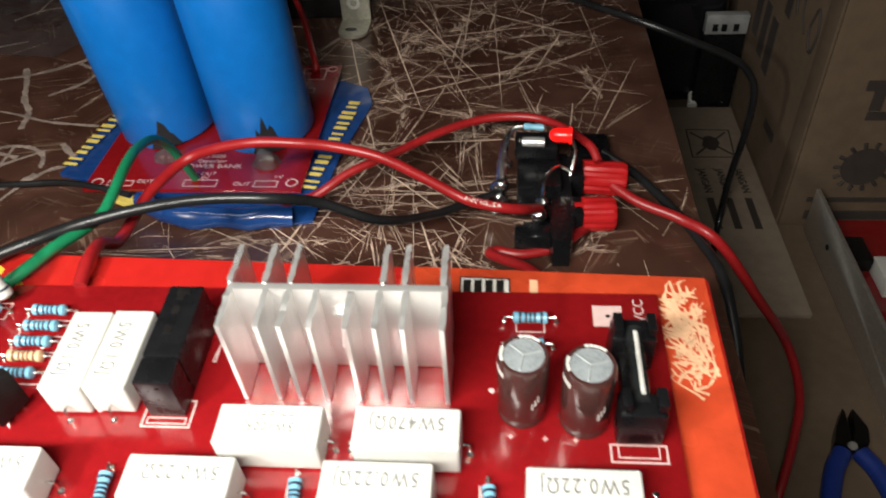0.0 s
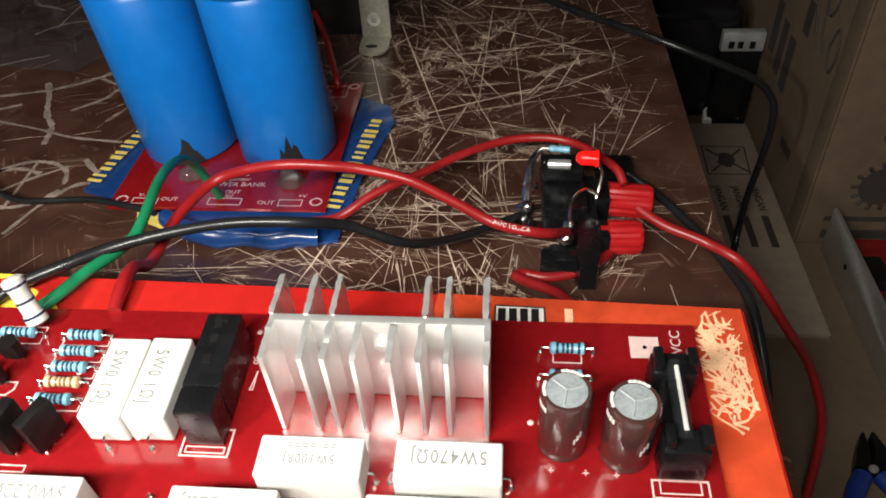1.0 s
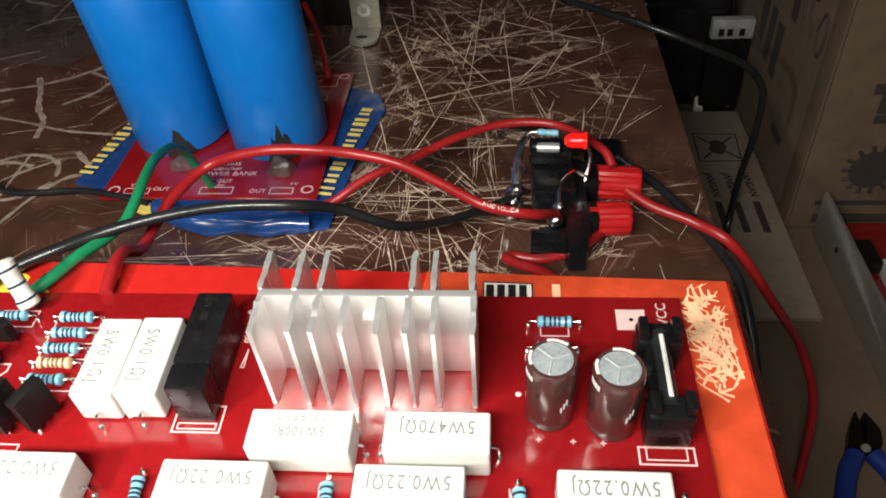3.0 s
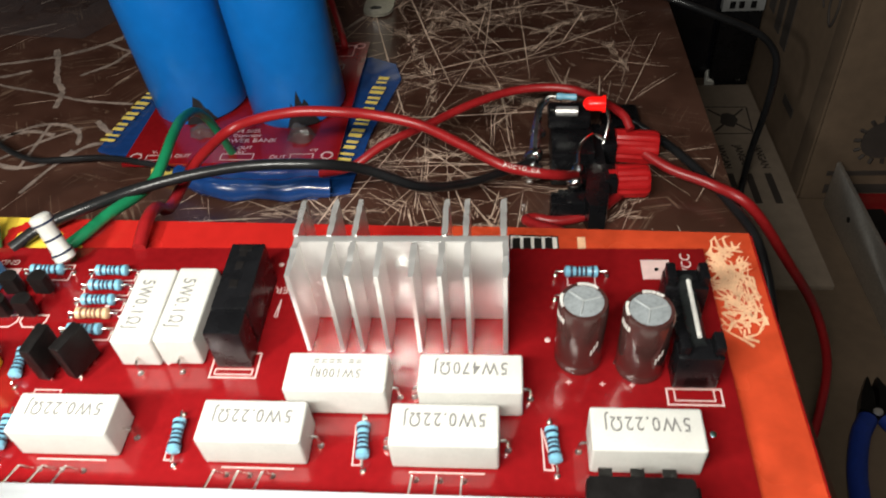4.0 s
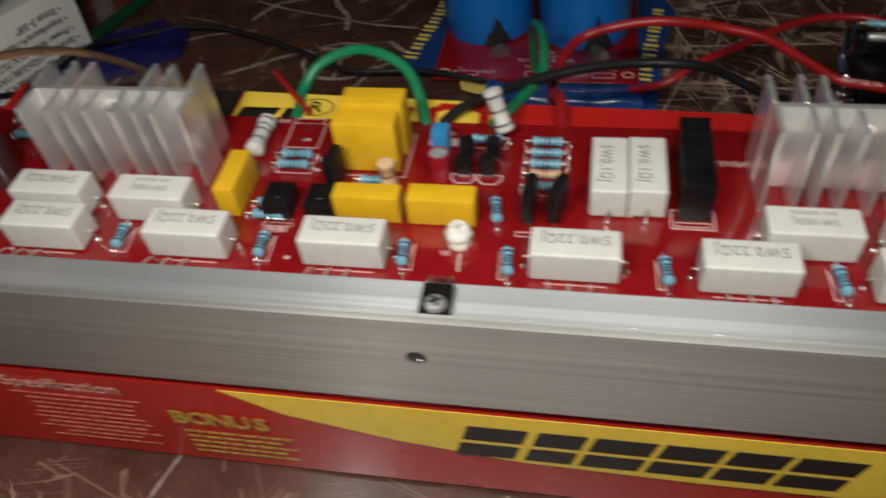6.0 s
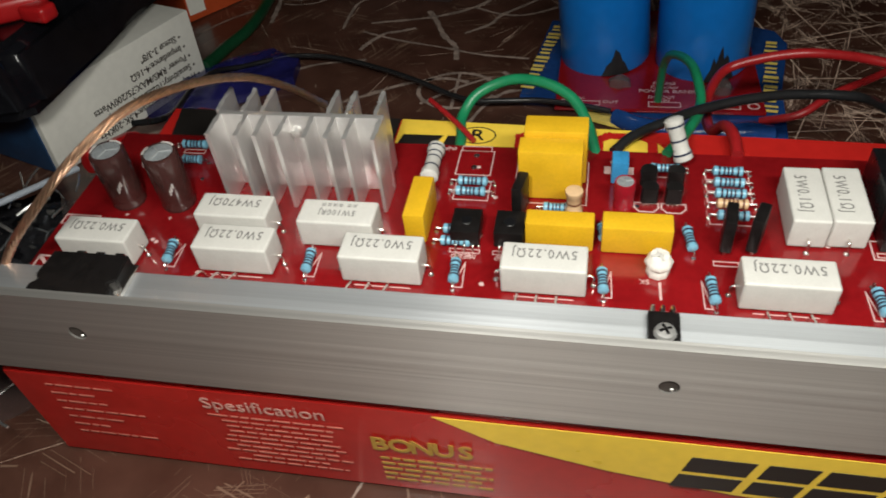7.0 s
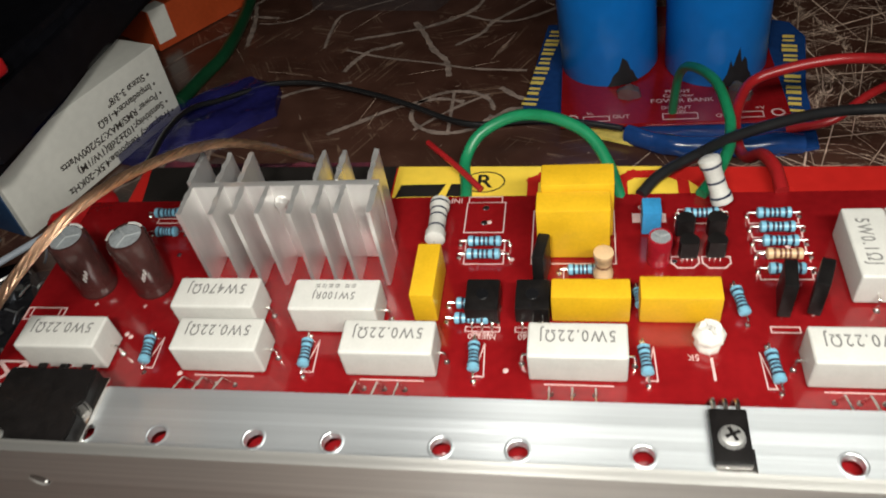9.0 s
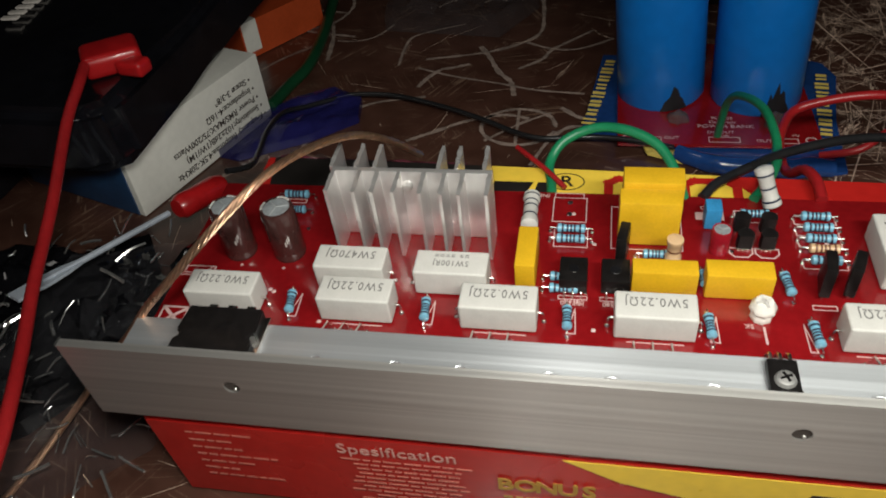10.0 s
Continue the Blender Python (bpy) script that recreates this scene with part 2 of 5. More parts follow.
def strands(points, r, count=6, pitch=0.020, seg=7):
    """Thin wires twisted round one line, one mesh each."""
    line = smooth_path(points, 14)
    run = [0.0]
    for p, q in zip(line, line[1:]):
        run.append(run[-1] + (q - p).length)
    for s in range(count):
        twist = []
        for i, p in enumerate(line):
            d = (line[min(i + 1, len(line) - 1)] - line[max(i - 1, 0)]).normalized()
            side = d.cross(Vector((0.3, 0.9, 0.2))).normalized()
            up = side.cross(d)
            k = 2 * math.pi * (run[i] / pitch + s / count)
            twist.append(p + r * 0.52 * (math.cos(k) * side + math.sin(k) * up))
        yield tube(bmesh.new(), twist, r * 0.5, seg, 1)


def prism(bm, outline, z0, z1):
    """An upright prism over an outline of (x, y)."""
    low = [bm.verts.new((x, y, z0)) for x, y in outline]
    top = [bm.verts.new((x, y, z1)) for x, y in outline]
    n = len(outline)
    bm.faces.new(low[::-1])
    bm.faces.new(top)
    for i in range(n):
        bm.faces.new((low[i], low[(i + 1) % n], top[(i + 1) % n], top[i]))
    bmesh.ops.recalc_face_normals(bm, faces=bm.faces)
    return bm


def moved(bm, m):
    bmesh.ops.transform(bm, matrix=m, verts=bm.verts)
    return bm


def finish(bm, name, material, smooth=40):
    me = bpy.data.meshes.new(name)
    bm.normal_update()
    bm.to_mesh(me)
    bm.free()
    me.materials.append(material)
    if smooth:
        me.shade_smooth()
        me.set_sharp_from_angle(angle=radians(smooth))
    return me


def part(name, bm, material, parent, label="", at=None, smooth=40):
    """One mesh under a thing or a part, in the parent's frame."""
    me = bm if isinstance(bm, bpy.types.Mesh) else finish(bm, name, material, smooth)
    ob = new(name, me)
    ob.parent = parent
    if at is not None:
        ob.matrix_basis = at
    if label:
        tagged(ob, label)
    return ob


def thing(name, label, category, m=None, group="", kind=""):
    ob = new(name)
    ob.empty_display_size = 0.01
    ob.matrix_basis = m if m is not None else Matrix()
    return tagged(ob, label, category, group, kind)


def solid(name, bm, material, label, category, m=None, group="", kind="", smooth=40):
    ob = new(name, finish(bm, name, material, smooth))
    ob.matrix_basis = m if m is not None else Matrix()
    return tagged(ob, label, category, group, kind)


def lettering(text, size, material, depth=0.00006, bold=0.0, shear=0.0, align="CENTER", wide=1.0):
    """A mesh of raised letters, centred, in the xy plane."""
    cu = bpy.data.curves.new("letters", "FONT")
    cu.body, cu.size, cu.extrude, cu.offset, cu.shear = text, size, depth, bold, shear
    cu.space_character = wide
    cu.align_x, cu.align_y, cu.resolution_u = align, "CENTER", 3
    ob = bpy.data.objects.new("letters", cu)
    scene.collection.objects.link(ob)
    bpy.context.view_layer.update()
    me = bpy.data.meshes.new_from_object(ob.evaluated_get(bpy.context.evaluated_depsgraph_get()))
    bpy.data.objects.remove(ob)
    me.materials.clear()
    me.materials.append(material)
    return me


def outline_bars(bm, points, w, z=0.00006, closed=True):
    """Flat printed strokes of width w along a line of (x, y)."""
    ps = points + points[:1] if closed else points
    for (ax, ay), (bx, by) in zip(ps, ps[1:]):
        d = Vector((bx - ax, by - ay))
        if d.length < 1e-7:
            continue
        d.normalize()
        s = Vector((-d.y, d.x)) * w / 2
        e = d * w / 2
        q = [(ax - e.x + s.x, ay - e.y + s.y), (ax - e.x - s.x, ay - e.y - s.y), (bx + e.x - s.x, by + e.y - s.y), (bx + e.x + s.x, by + e.y + s.y)]
        prism(bm, q, 0.0, z * (1 + 0.15 * (len(bm.faces) // 6 % 2)))
    return bm

# ---- setting: floor, room, low table ----
FLOOR_Z = -0.135
solid("floor", new_box(-1.6, 1.8, -1.5, 2.0, FLOOR_Z - 0.05, FLOOR_Z), shade("grey_cement_floor", (0.12, 0.11, 0.1), 0.8, vary=0.25, grain=6, bump=0.4), "bare grey cement floor", "floor", kind="structure")
for nm, a in (("wall_north", (-1.7, 1.9, 2.0, 2.1, FLOOR_Z - 0.05, 2.2)), ("wall_south", (-1.7, 1.9, -1.6, -1.5, FLOOR_Z - 0.05, 2.2)),
              ("wall_west", (-1.7, -1.6, -1.5, 2.0, FLOOR_Z - 0.05, 2.2)), ("wall_east", (1.8, 1.9, -1.5, 2.0, FLOOR_Z - 0.05, 2.2))):
    solid(nm, new_box(*a), ROOM, "plain dim grey painted wall", "wall", kind="structure")
solid("ceiling", new_box(-1.7, 1.9, -1.6, 2.1, 2.2, 2.3), ROOM, "plain grey ceiling", "ceiling", kind="structure")

TX0, TX1, TY0, TY1 = -0.75, 0.180, -0.12, 0.75
table = thing("low_table", "low dark red-brown table with a badly scratched laminate top", "table")
part("tabletop", new_box(TX0, TX1, TY0, TY1, -0.022, 0.0, bevel=0.0015), TABLE, table, "dark red-brown scratched laminate tabletop")
for x in (TX0 + 0.03, TX1 - 0.07):
    for y in (TY0 + 0.03, TY1 - 0.07):
        part("leg", new_box(x, x + 0.04, y, y + 0.04, FLOOR_Z, -0.022, bevel=0.002), TABLE, table)


def scratch_marks():
    """Fine bright cuts, denser to the right of the capacitors, with a few broad grey scuffs to the left."""
    rng = random.Random(5)
    bm = bmesh.new()

    def cut(x, y, ang, length, w, z, bend):
        n = 7
        pts = []
        a = ang
        px, py = x, y
        for i in range(n + 1):
            pts.append((px, py))
            a += bend * rng.uniform(-1, 1)
            px += math.cos(a) * length / n
            py += math.sin(a) * length / n
        left, right = [], []
        for i, (qx, qy) in enumerate(pts):
            ux, uy = pts[min(i + 1, n)][0] - pts[max(i - 1, 0)][0], pts[min(i + 1, n)][1] - pts[max(i - 1, 0)][1]
            k = math.hypot(ux, uy) or 1
            ww = w * (0.25 + 0.75 * math.sin(math.pi * (i + 0.4) / (n + 0.8))) * rng.uniform(0.55, 1.3)
            qx2, qy2 = min(qx, TX1 - 0.001), qy
            left.append(bm.verts.new((min(qx2 - uy / k * ww / 2, TX1 - 0.001), qy2 + ux / k * ww / 2, z)))
            right.append(bm.verts.new((min(qx2 + uy / k * ww / 2, TX1 - 0.001), qy2 - ux / k * ww / 2, z)))
        for i in range(n):
            bm.faces.new((left[i], right[i], right[i + 1], left[i + 1]))

    def free(x, y):
        return not (-0.18 < x < 0.16 and 0.11 < y < 0.225)
    z = 0

    def level():
        return 0.00010 + 0.000012 * (z % 13)

    # long single cuts right across the top
    for i in range(190):
        x, y = rng.uniform(-0.03, 0.176), rng.uniform(0.245, 0.52)
        ang = rng.choice((-0.3, 0.1, 0.45, 1.05, 1.35, 1.75, 2.3, 2.75)) + rng.gauss(0, 0.16)
        z += 1
        n = rng.choice((0.025, 0.04, 0.06, 0.09, 0.13))
        if x + math.cos(ang) * n > 0.178:
            continue
        cut(x, y, ang, n, rng.choice((0.0002, 0.0003, 0.0004, 0.0006)), level(), 0.02)
    # bundles of hair-fine cuts
    for k in range(230):
        x, y = rng.gauss(0.082, 0.055), rng.uniform(0.240, 0.54)
        if x > 0.174:
            continue
        ang = rng.choice((0.05, 0.5, 1.2, 1.7, 2.35, 2.85)) + rng.gauss(0, 0.22)
        reach = rng.choice((0.010, 0.016, 0.026, 0.04))
        spread = rng.uniform(0.0006, 0.003)
        for i in range(rng.randint(2, 5)):
            off, slide = rng.uniform(-spread, spread), rng.gauss(0, reach * 0.3)
            z += 1
            cut(x - math.sin(ang) * off + math.cos(ang) * slide, y + math.cos(ang) * off + math.sin(ang) * slide, ang + rng.gauss(0, 0.05),
                reach * rng.uniform(0.4, 1.1), rng.choice((0.00015, 0.0002, 0.0003)), level(), 0.03)
    # rubbed bands where many short cuts meet
    for k in range(24):
        x, y, ang = rng.gauss(0.075, 0.04), rng.uniform(0.255, 0.47), rng.choice((-0.35, 0.6, 1.3, 1.7, 2.6)) + rng.gauss(0, 0.2)
        reach = rng.uniform(0.008, 0.028)
        for i in range(int(reach * 3600)):
            s, off = rng.uniform(-reach, reach), rng.gauss(0, 0.0012)
            px, py = x + math.cos(ang) * s - math.sin(ang) * off, y + math.sin(ang) * s + math.cos(ang) * off
            if px < 0.176:
                z += 1
                cut(px, py, ang + rng.gauss(0, 0.3), rng.uniform(0.0015, 0.006), rng.uniform(0.00012, 0.00032), level(), 0.06)
    # crumbs and nicks
    for i in range(420):
        x, y = rng.gauss(0.07, 0.06), rng.uniform(0.24, 0.54)
        if x < 0.168:
            z += 1
            cut(x, y, rng.uniform(0, math.pi), rng.uniform(0.0006, 0.004), rng.uniform(0.00012, 0.0003), level(), 0.1)
    for i in range(150):
        x, y = rng.uniform(-0.33, 0.0), rng.uniform(0.0, 0.6)
        if free(x, y):
            z += 1
            cut(x, y, rng.uniform(0, math.pi), rng.uniform(0.004, 0.03), rng.uniform(0.00012, 0.0003), level(), 0.05)
    return bm


solid("scratches", scratch_marks(), SCRATCH, "pale thin scratches cut into the table's laminate", "scratches", kind="stuff", smooth=0)


def scuff_marks():
    rng = random.Random(11)
    bm = bmesh.new()
    lines = []
    for i in range(44):
        x, y = rng.uniform(-0.30, 0.0), rng.uniform(0.27, 0.62)
        a = rng.choice((0.2, 2.9, 1.2, 0.9)) + rng.gauss(0, 0.4)
        n = rng.uniform(0.03, 0.11)
        bow = rng.uniform(-0.35, 0.35) * n
        pts = [(x + math.cos(a) * n * f - math.sin(a) * bow * math.sin(math.pi * f) + rng.gauss(0, 0.0015), y + math.sin(a) * n * f + math.cos(a) * bow * math.sin(math.pi * f) + rng.gauss(0, 0.0015)) for f in (0, 0.25, 0.5, 0.75, 1)]
        lines.append((pts, rng.uniform(0.0013, 0.0030)))
    ring = [(-0.1 + 0.018 * math.cos(k), 0.325 + 0.016 * math.sin(k)) for k in [i * 0.55 for i in range(12)]]
    lines += [(ring, 0.0022), ([(-0.115, 0.312), (-0.1, 0.327), (-0.085, 0.338)], 0.0016), ([(-0.1, 0.308), (-0.101, 0.342)], 0.0016)]
    for i in range(14):
        x, y = rng.uniform(-0.17, 0.1), rng.uniform(0.02, 0.1)
        a = rng.uniform(-0.5, 2.2)
        n = rng.uniform(0.02, 0.06)
        lines.append(([(x, y), (x + math.cos(a) * n / 2, y + math.sin(a) * n / 2 + 0.004), (x + math.cos(a) * n, y + math.sin(a) * n)], rng.uniform(0.0008, 0.002)))
    for k, (pts, w) in enumerate(lines):
        line = smooth_path([(p[0], p[1], 0.00004 + 0.000008 * (k % 8)) for p in pts], 7)
        prev = None
        for i, p in enumerate(line):
            d = line[min(i + 1, len(line) - 1)] - line[max(i - 1, 0)]
            s = Vector((-d.y, d.x, 0)).normalized() * w / 2 * rng.uniform(0.6, 1.25)
            pair = (bm.verts.new(p + s), bm.verts.new(p - s))
            if prev:
                bm.faces.new((prev[0], prev[1], pair[1], pair[0]))
            prev = pair
    return bm


solid("scuffs", scuff_marks(), SCUFF, "dull grey scuff marks drawn across the dark table", "scuffs", kind="stuff", smooth=0)

# ---- the product carton under the board ----
BOX = TILTED.copy()
carton = thing("product_carton", "glossy red and yellow amplifier carton lying flat under the board", "carton", BOX)
ZT = -0.0022
BX = [(-0.179, 0.1152), (0.1600, 0.1152), (0.1597, 0.2172), (0.035, 0.2212), (-0.181, 0.2275)]


def carton_body():
    bm = bmesh.new()
    prism(bm, BX, -0.05, ZT)
    inv = BOX.inverted()
    for v in bm.verts:
        if v.co.z < -0.01:
            w = BOX @ v.co
            w.z = 0.0008
            v.co = inv @ w
    bmesh.ops.bevel(bm, geom=bm.edges[:], offset=0.0008, segments=2, affect="EDGES")
    return bm


part("carton_body", carton_body(), BOX_RED, carton)


def flat(outline, z, h=0.00008):
    return prism(bmesh.new(), outline, z, z + h)


# printed fields on the lid
part("orange_field", flat([(0.075, 0.116), (0.1592, 0.116), (0.1588, 0.2164), (0.085, 0.2192)], ZT), BOX_ORANGE, carton, "orange-red printed lid field")
part("yellow_field", flat([(-0.098, 0.2105), (-0.012, 0.2105), (-0.022, 0.2222), (-0.098, 0.2246)], ZT), BOX_YELLOW, carton, "yellow printed lid field")
part("black_field", flat([(-0.175, 0.2105), (-0.0985, 0.2105), (-0.0985, 0.2246), (-0.178, 0.2268)], ZT + 0.00009), BOX_BLACK, carton)
for x0, w in ((-0.097, 0.012), (-0.0825, 0.004)):
    part("black_letter", flat([(x0, 0.2115), (x0 + w, 0.2115), (x0 + w + 0.002, 0.2165), (x0 + 0.001, 0.2165)], ZT + 0.0001), BOX_BLACK, carton)
part("registered_ring", moved(outline_bars(bmesh.new(), [(0.0058 * math.cos(k * 0.35), 0.0042 * math.sin(k * 0.35)) for k in range(18)], 0.0004), pose(-0.0722, 0.2172, ZT + 0.0001)), BOX_BLACK, carton)
part("registered_letter", lettering("R", 0.0075, BOX_BLACK, bold=0.0001), BOX_BLACK, carton, at=pose(-0.0722, 0.2172, ZT + 0.00015))
for x0 in (-0.0585, -0.0345):
    part("red_letter", moved(outline_bars(bmesh.new(), [(0, 0), (0.0, 0.006), (0.003, 0.008), (0.013, 0.008), (0.016, 0.006), (0.016, 0.0)], 0.003, closed=False), pose(x0, 0.2112, ZT + 0.0001)), BOX_RED, carton)
part("brand_plate", flat([(0.0995, 0.2098), (0.1118, 0.2096), (0.1117, 0.2152), (0.0995, 0.2157)], ZT + 0.0001), BOX_WHITE, carton, "white plate with black lettering")
part("brand_frame", moved(outline_bars(bmesh.new(), [(0.0996, 0.2099), (0.1117, 0.2097), (0.1116, 0.2151), (0.0996, 0.2156)], 0.0004), pose(0, 0, ZT + 0.0002)), BOX_BLACK, carton)
for i in range(4):
    part("brand_letter", flat([(0.1003 + 0.0027 * i, 0.2105), (0.1022 + 0.0027 * i, 0.2105), (0.1022 + 0.0027 * i, 0.2147), (0.1003 + 0.0027 * i, 0.2147)], ZT + 0.0002), BOX_BLACK, carton)
part("small_print", flat([(0.1165, 0.2100), (0.1185, 0.2100), (0.1185, 0.2150), (0.1165, 0.2150)], ZT + 0.0001), BOX_PALE, carton)


def lightning():
    """The pale branching artwork on the lid's right strip."""
    rng = random.Random(3)
    bm = bmesh.new()
    k = 0
    for i in range(120):
        y = rng.triangular(0.179, 0.2150, 0.200)
        x = 0.1480 + (0.2150 - y) * 0.10 + abs(rng.gauss(0, 0.0032))
        a = rng.choice((0.6, 2.2, 1.5, 2.7)) + rng.gauss(0, 0.35)
        for j in range(rng.randint(2, 5)):
            n = rng.uniform(0.001, 0.0045)
            x2, y2 = x + math.cos(a) * n, y + math.sin(a) * n
            if not (0.1462 < x2 < 0.1575 and 0.178 < y2 < 0.2158):
                break
            w = rng.uniform(0.0002, 0.0010)
            s = Vector((-(y2 - y), x2 - x)).normalized() * w / 2
            z = ZT + 0.00012 + 0.000006 * (k % 12)
            k += 1
            bm.faces.new([bm.verts.new((p, q, z)) for p, q in ((x + s.x, y + s.y), (x - s.x, y - s.y), (x2 - s.x * 0.6, y2 - s.y * 0.6), (x2 + s.x * 0.6, y2 + s.y * 0.6))])
            x, y, a = x2, y2, a + rng.gauss(0, 0.7)
    return bm


part("lightning_artwork", lightning(), BOX_PALE, carton, "pale scuffed lightning artwork", smooth=0)

# printed front face: x along, second number is height
FRONT = pose(0, 0.1150, 0, 90, 0, 0)


def front(name, outline, h, material, label=""):
    bm = prism(bmesh.new(), outline, 0, h)
    return part(name, bm, material, carton, label, at=FRONT)


front("yellow_swoosh", [(-0.068, -0.0034), (0.1592, -0.0034), (0.1592, -0.030), (0.09, -0.0245), (0.04, -0.0245), (0.0, -0.023), (-0.028, -0.0185), (-0.054, -0.0115)], 0.00015, BOX_YELLOW, "yellow swoosh on the carton's front")
for dx, w in ((0.0, 0.0135), (0.0158, 0.0105), (0.0280, 0.0130), (0.0425, 0.0125), (0.0565, 0.0115), (0.0695, 0.0130)):
    x0, lean, zb, zt = -0.0125 + dx, 0.0034, -0.0215, -0.0085
    for lo, hi in ((0.0, 0.42), (0.54, 1.0)):
        front("title_bar", [(x0 + lean * (lo - 0.5), zb + (zt - zb) * lo), (x0 + w + lean * (lo - 0.5), zb + (zt - zb) * lo), (x0 + w + lean * (hi - 0.5), zb + (zt - zb) * hi), (x0 + lean * (hi - 0.5), zb + (zt - zb) * hi)], 0.0003, BOX_BLACK)
part("specification_title", lettering("Spesification", 0.0064, PRINT_PALE), PRINT_PALE, carton, at=FRONT @ pose(-0.1100, -0.0078, 0.0002))
for k, ch in enumerate("BONUS"):
    part("bonus_letter", lettering(ch, 0.0078, GOLD_DULL, bold=0.0002), GOLD_DULL, carton, at=FRONT @ pose(-0.0824 + 0.0053 * k, -0.0180, 0.0002))
rng = random.Random(2)


def word_line(x0, width, z, h, material):
    """One line of small print, broken into words."""
    x = x0
    while x < x0 + width - 0.001:
        w = min(rng.uniform(0.0018, 0.0055), x0 + width - x)
        front("print_word", [(x, z), (x + w, z), (x + w, z - h), (x, z - h)], 0.00012, material)
        x += w + 0.0007


for i in range(10):
    w = rng.uniform(0.018, 0.036)
    word_line(-0.1080 - w / 2, w, -0.0125 - i * 0.0023, 0.0005, PRINT_DIM)
for i in range(7):
    word_line(-0.168, rng.uniform(0.010, 0.026), -0.0065 - i * 0.0036, 0.0005, PRINT_DIM)
for i in range(5):
    word_line(-0.083, 0.028 - 0.003 * (i % 2), -0.0240 - i * 0.0025, 0.0009, GOLD_DULL)

# ---- the amplifier board ----
amp = thing("amplifier_board", "red audio amplifier circuit board with soldered parts and aluminium angle", "circuit board", TILTED)
PX0, PX1, PY0, PY1 = -0.1895, 0.1462, 0.1170, 0.2092
pcb = part("circuit_board", new_box(PX0, PX1, PY0, PY1, -0.0016, 0, bevel=0.0002), PCB_RED, amp, "glossy dark red printed circuit board")


def silk(points, w=0.0003, closed=True):
    part("silkscreen_outline", outline_bars(bmesh.new(), points, w), SILK, pcb)


def rect(x0, y0, x1, y1):
    return [(x0, y0), (x1, y0), (x1, y1), (x0, y1)]


def silk_text(text, x, y, size, turn=180):
    part("silkscreen_text", lettering(text, size, SILK, 0.00004), SILK, pcb, at=pose(x, y, 0.00006, 0, 0, turn))


# cement resistors
CER = finish(new_box(-0.0105, 0.0105, -0.0046, 0.0046, 0.0004, 0.0094, bevel=0.0007, seg=3), "resistor_body", CERAMIC)


def lead_mesh(sign):
    bm = bmesh.new()
    tube(bm, [(sign * 0.0100, 0, 0.0035), (sign * 0.0115, 0, 0.0035), (sign * 0.0121, 0, 0.0028), (sign * 0.0122, 0, 0.0)], 0.0003, 6, 4)
    lathe(bm, [(0, 0.0009), (0.0004, 0.0007), (0.0008, 0)], 8, pose(sign * 0.0122, 0, 0))
    return finish(bm, "lead", TIN)


LEADS = [lead_mesh(-1), lead_mesh(1)]
MARKS = {}


def cement(x, y, text, turn=0):
    ob = part("cement_resistor", CER, CERAMIC, amp, "white cement power resistor with grey printed value", at=pose(x, y, 0, 0, 0, turn))
    for me in LEADS:
        part("lead", me, TIN, ob)
    if text not in MARKS:
        MARKS[text] = lettering(text, 0.0042 if "\n" not in text else 0.0030, INK, 0.00002, bold=0.00004, wide=1.22)
        for v in MARKS[text].vertices:
            v.co.x *= 0.76
    part("marking", MARKS[text], INK, ob, at=pose(0, 0.0011, 0.00941, 0, 0, 180))
    return ob


RX = [-0.1678, -0.1277, -0.0874, -0.0461, 0.0104, 0.0494, 0.0872, 0.1253]
for x in RX:
    cement(x, 0.1549 if x < 0.02 else 0.1541, "5W0.22ΩJ")
    for k in (-1, 0, 1):
        bm = bmesh.new()
        px = x + k * 0.0047 - 0.001
        rod(bm, (px, 0.1385, 0.0095), (px, 0.1446, 0.0066), 0.00026, 6)
        rod(bm, (px, 0.1446, 0.0067), (px, 0.1472, 0.0), 0.00026, 6)
        lathe(bm, [(0, 0.0008), (0.0004, 0.0006), (0.0007, 0)], 10, pose(px, 0.1472, 0))
        part("transistor_pin", bm, TIN, amp)
    silk([(x - 0.0070, 0.1496 if x < 0.02 else 0.1488), (x + 0.0075, 0.1496 if x < 0.02 else 0.1488)], 0.0003, False)
cement(-0.1321, 0.1672, "5W470ΩJ")
cement(-0.1022, 0.1668, "5W100RJ\n== ====")
cement(0.0644, 0.1658, "5W100RJ\n== ====")
cement(0.0918, 0.1660, "5W470ΩJ")
cement(0.0180, 0.1830, "5W0.1ΩJ", 90)
cement(0.0275, 0.1835, "5W0.1ΩJ", 90)


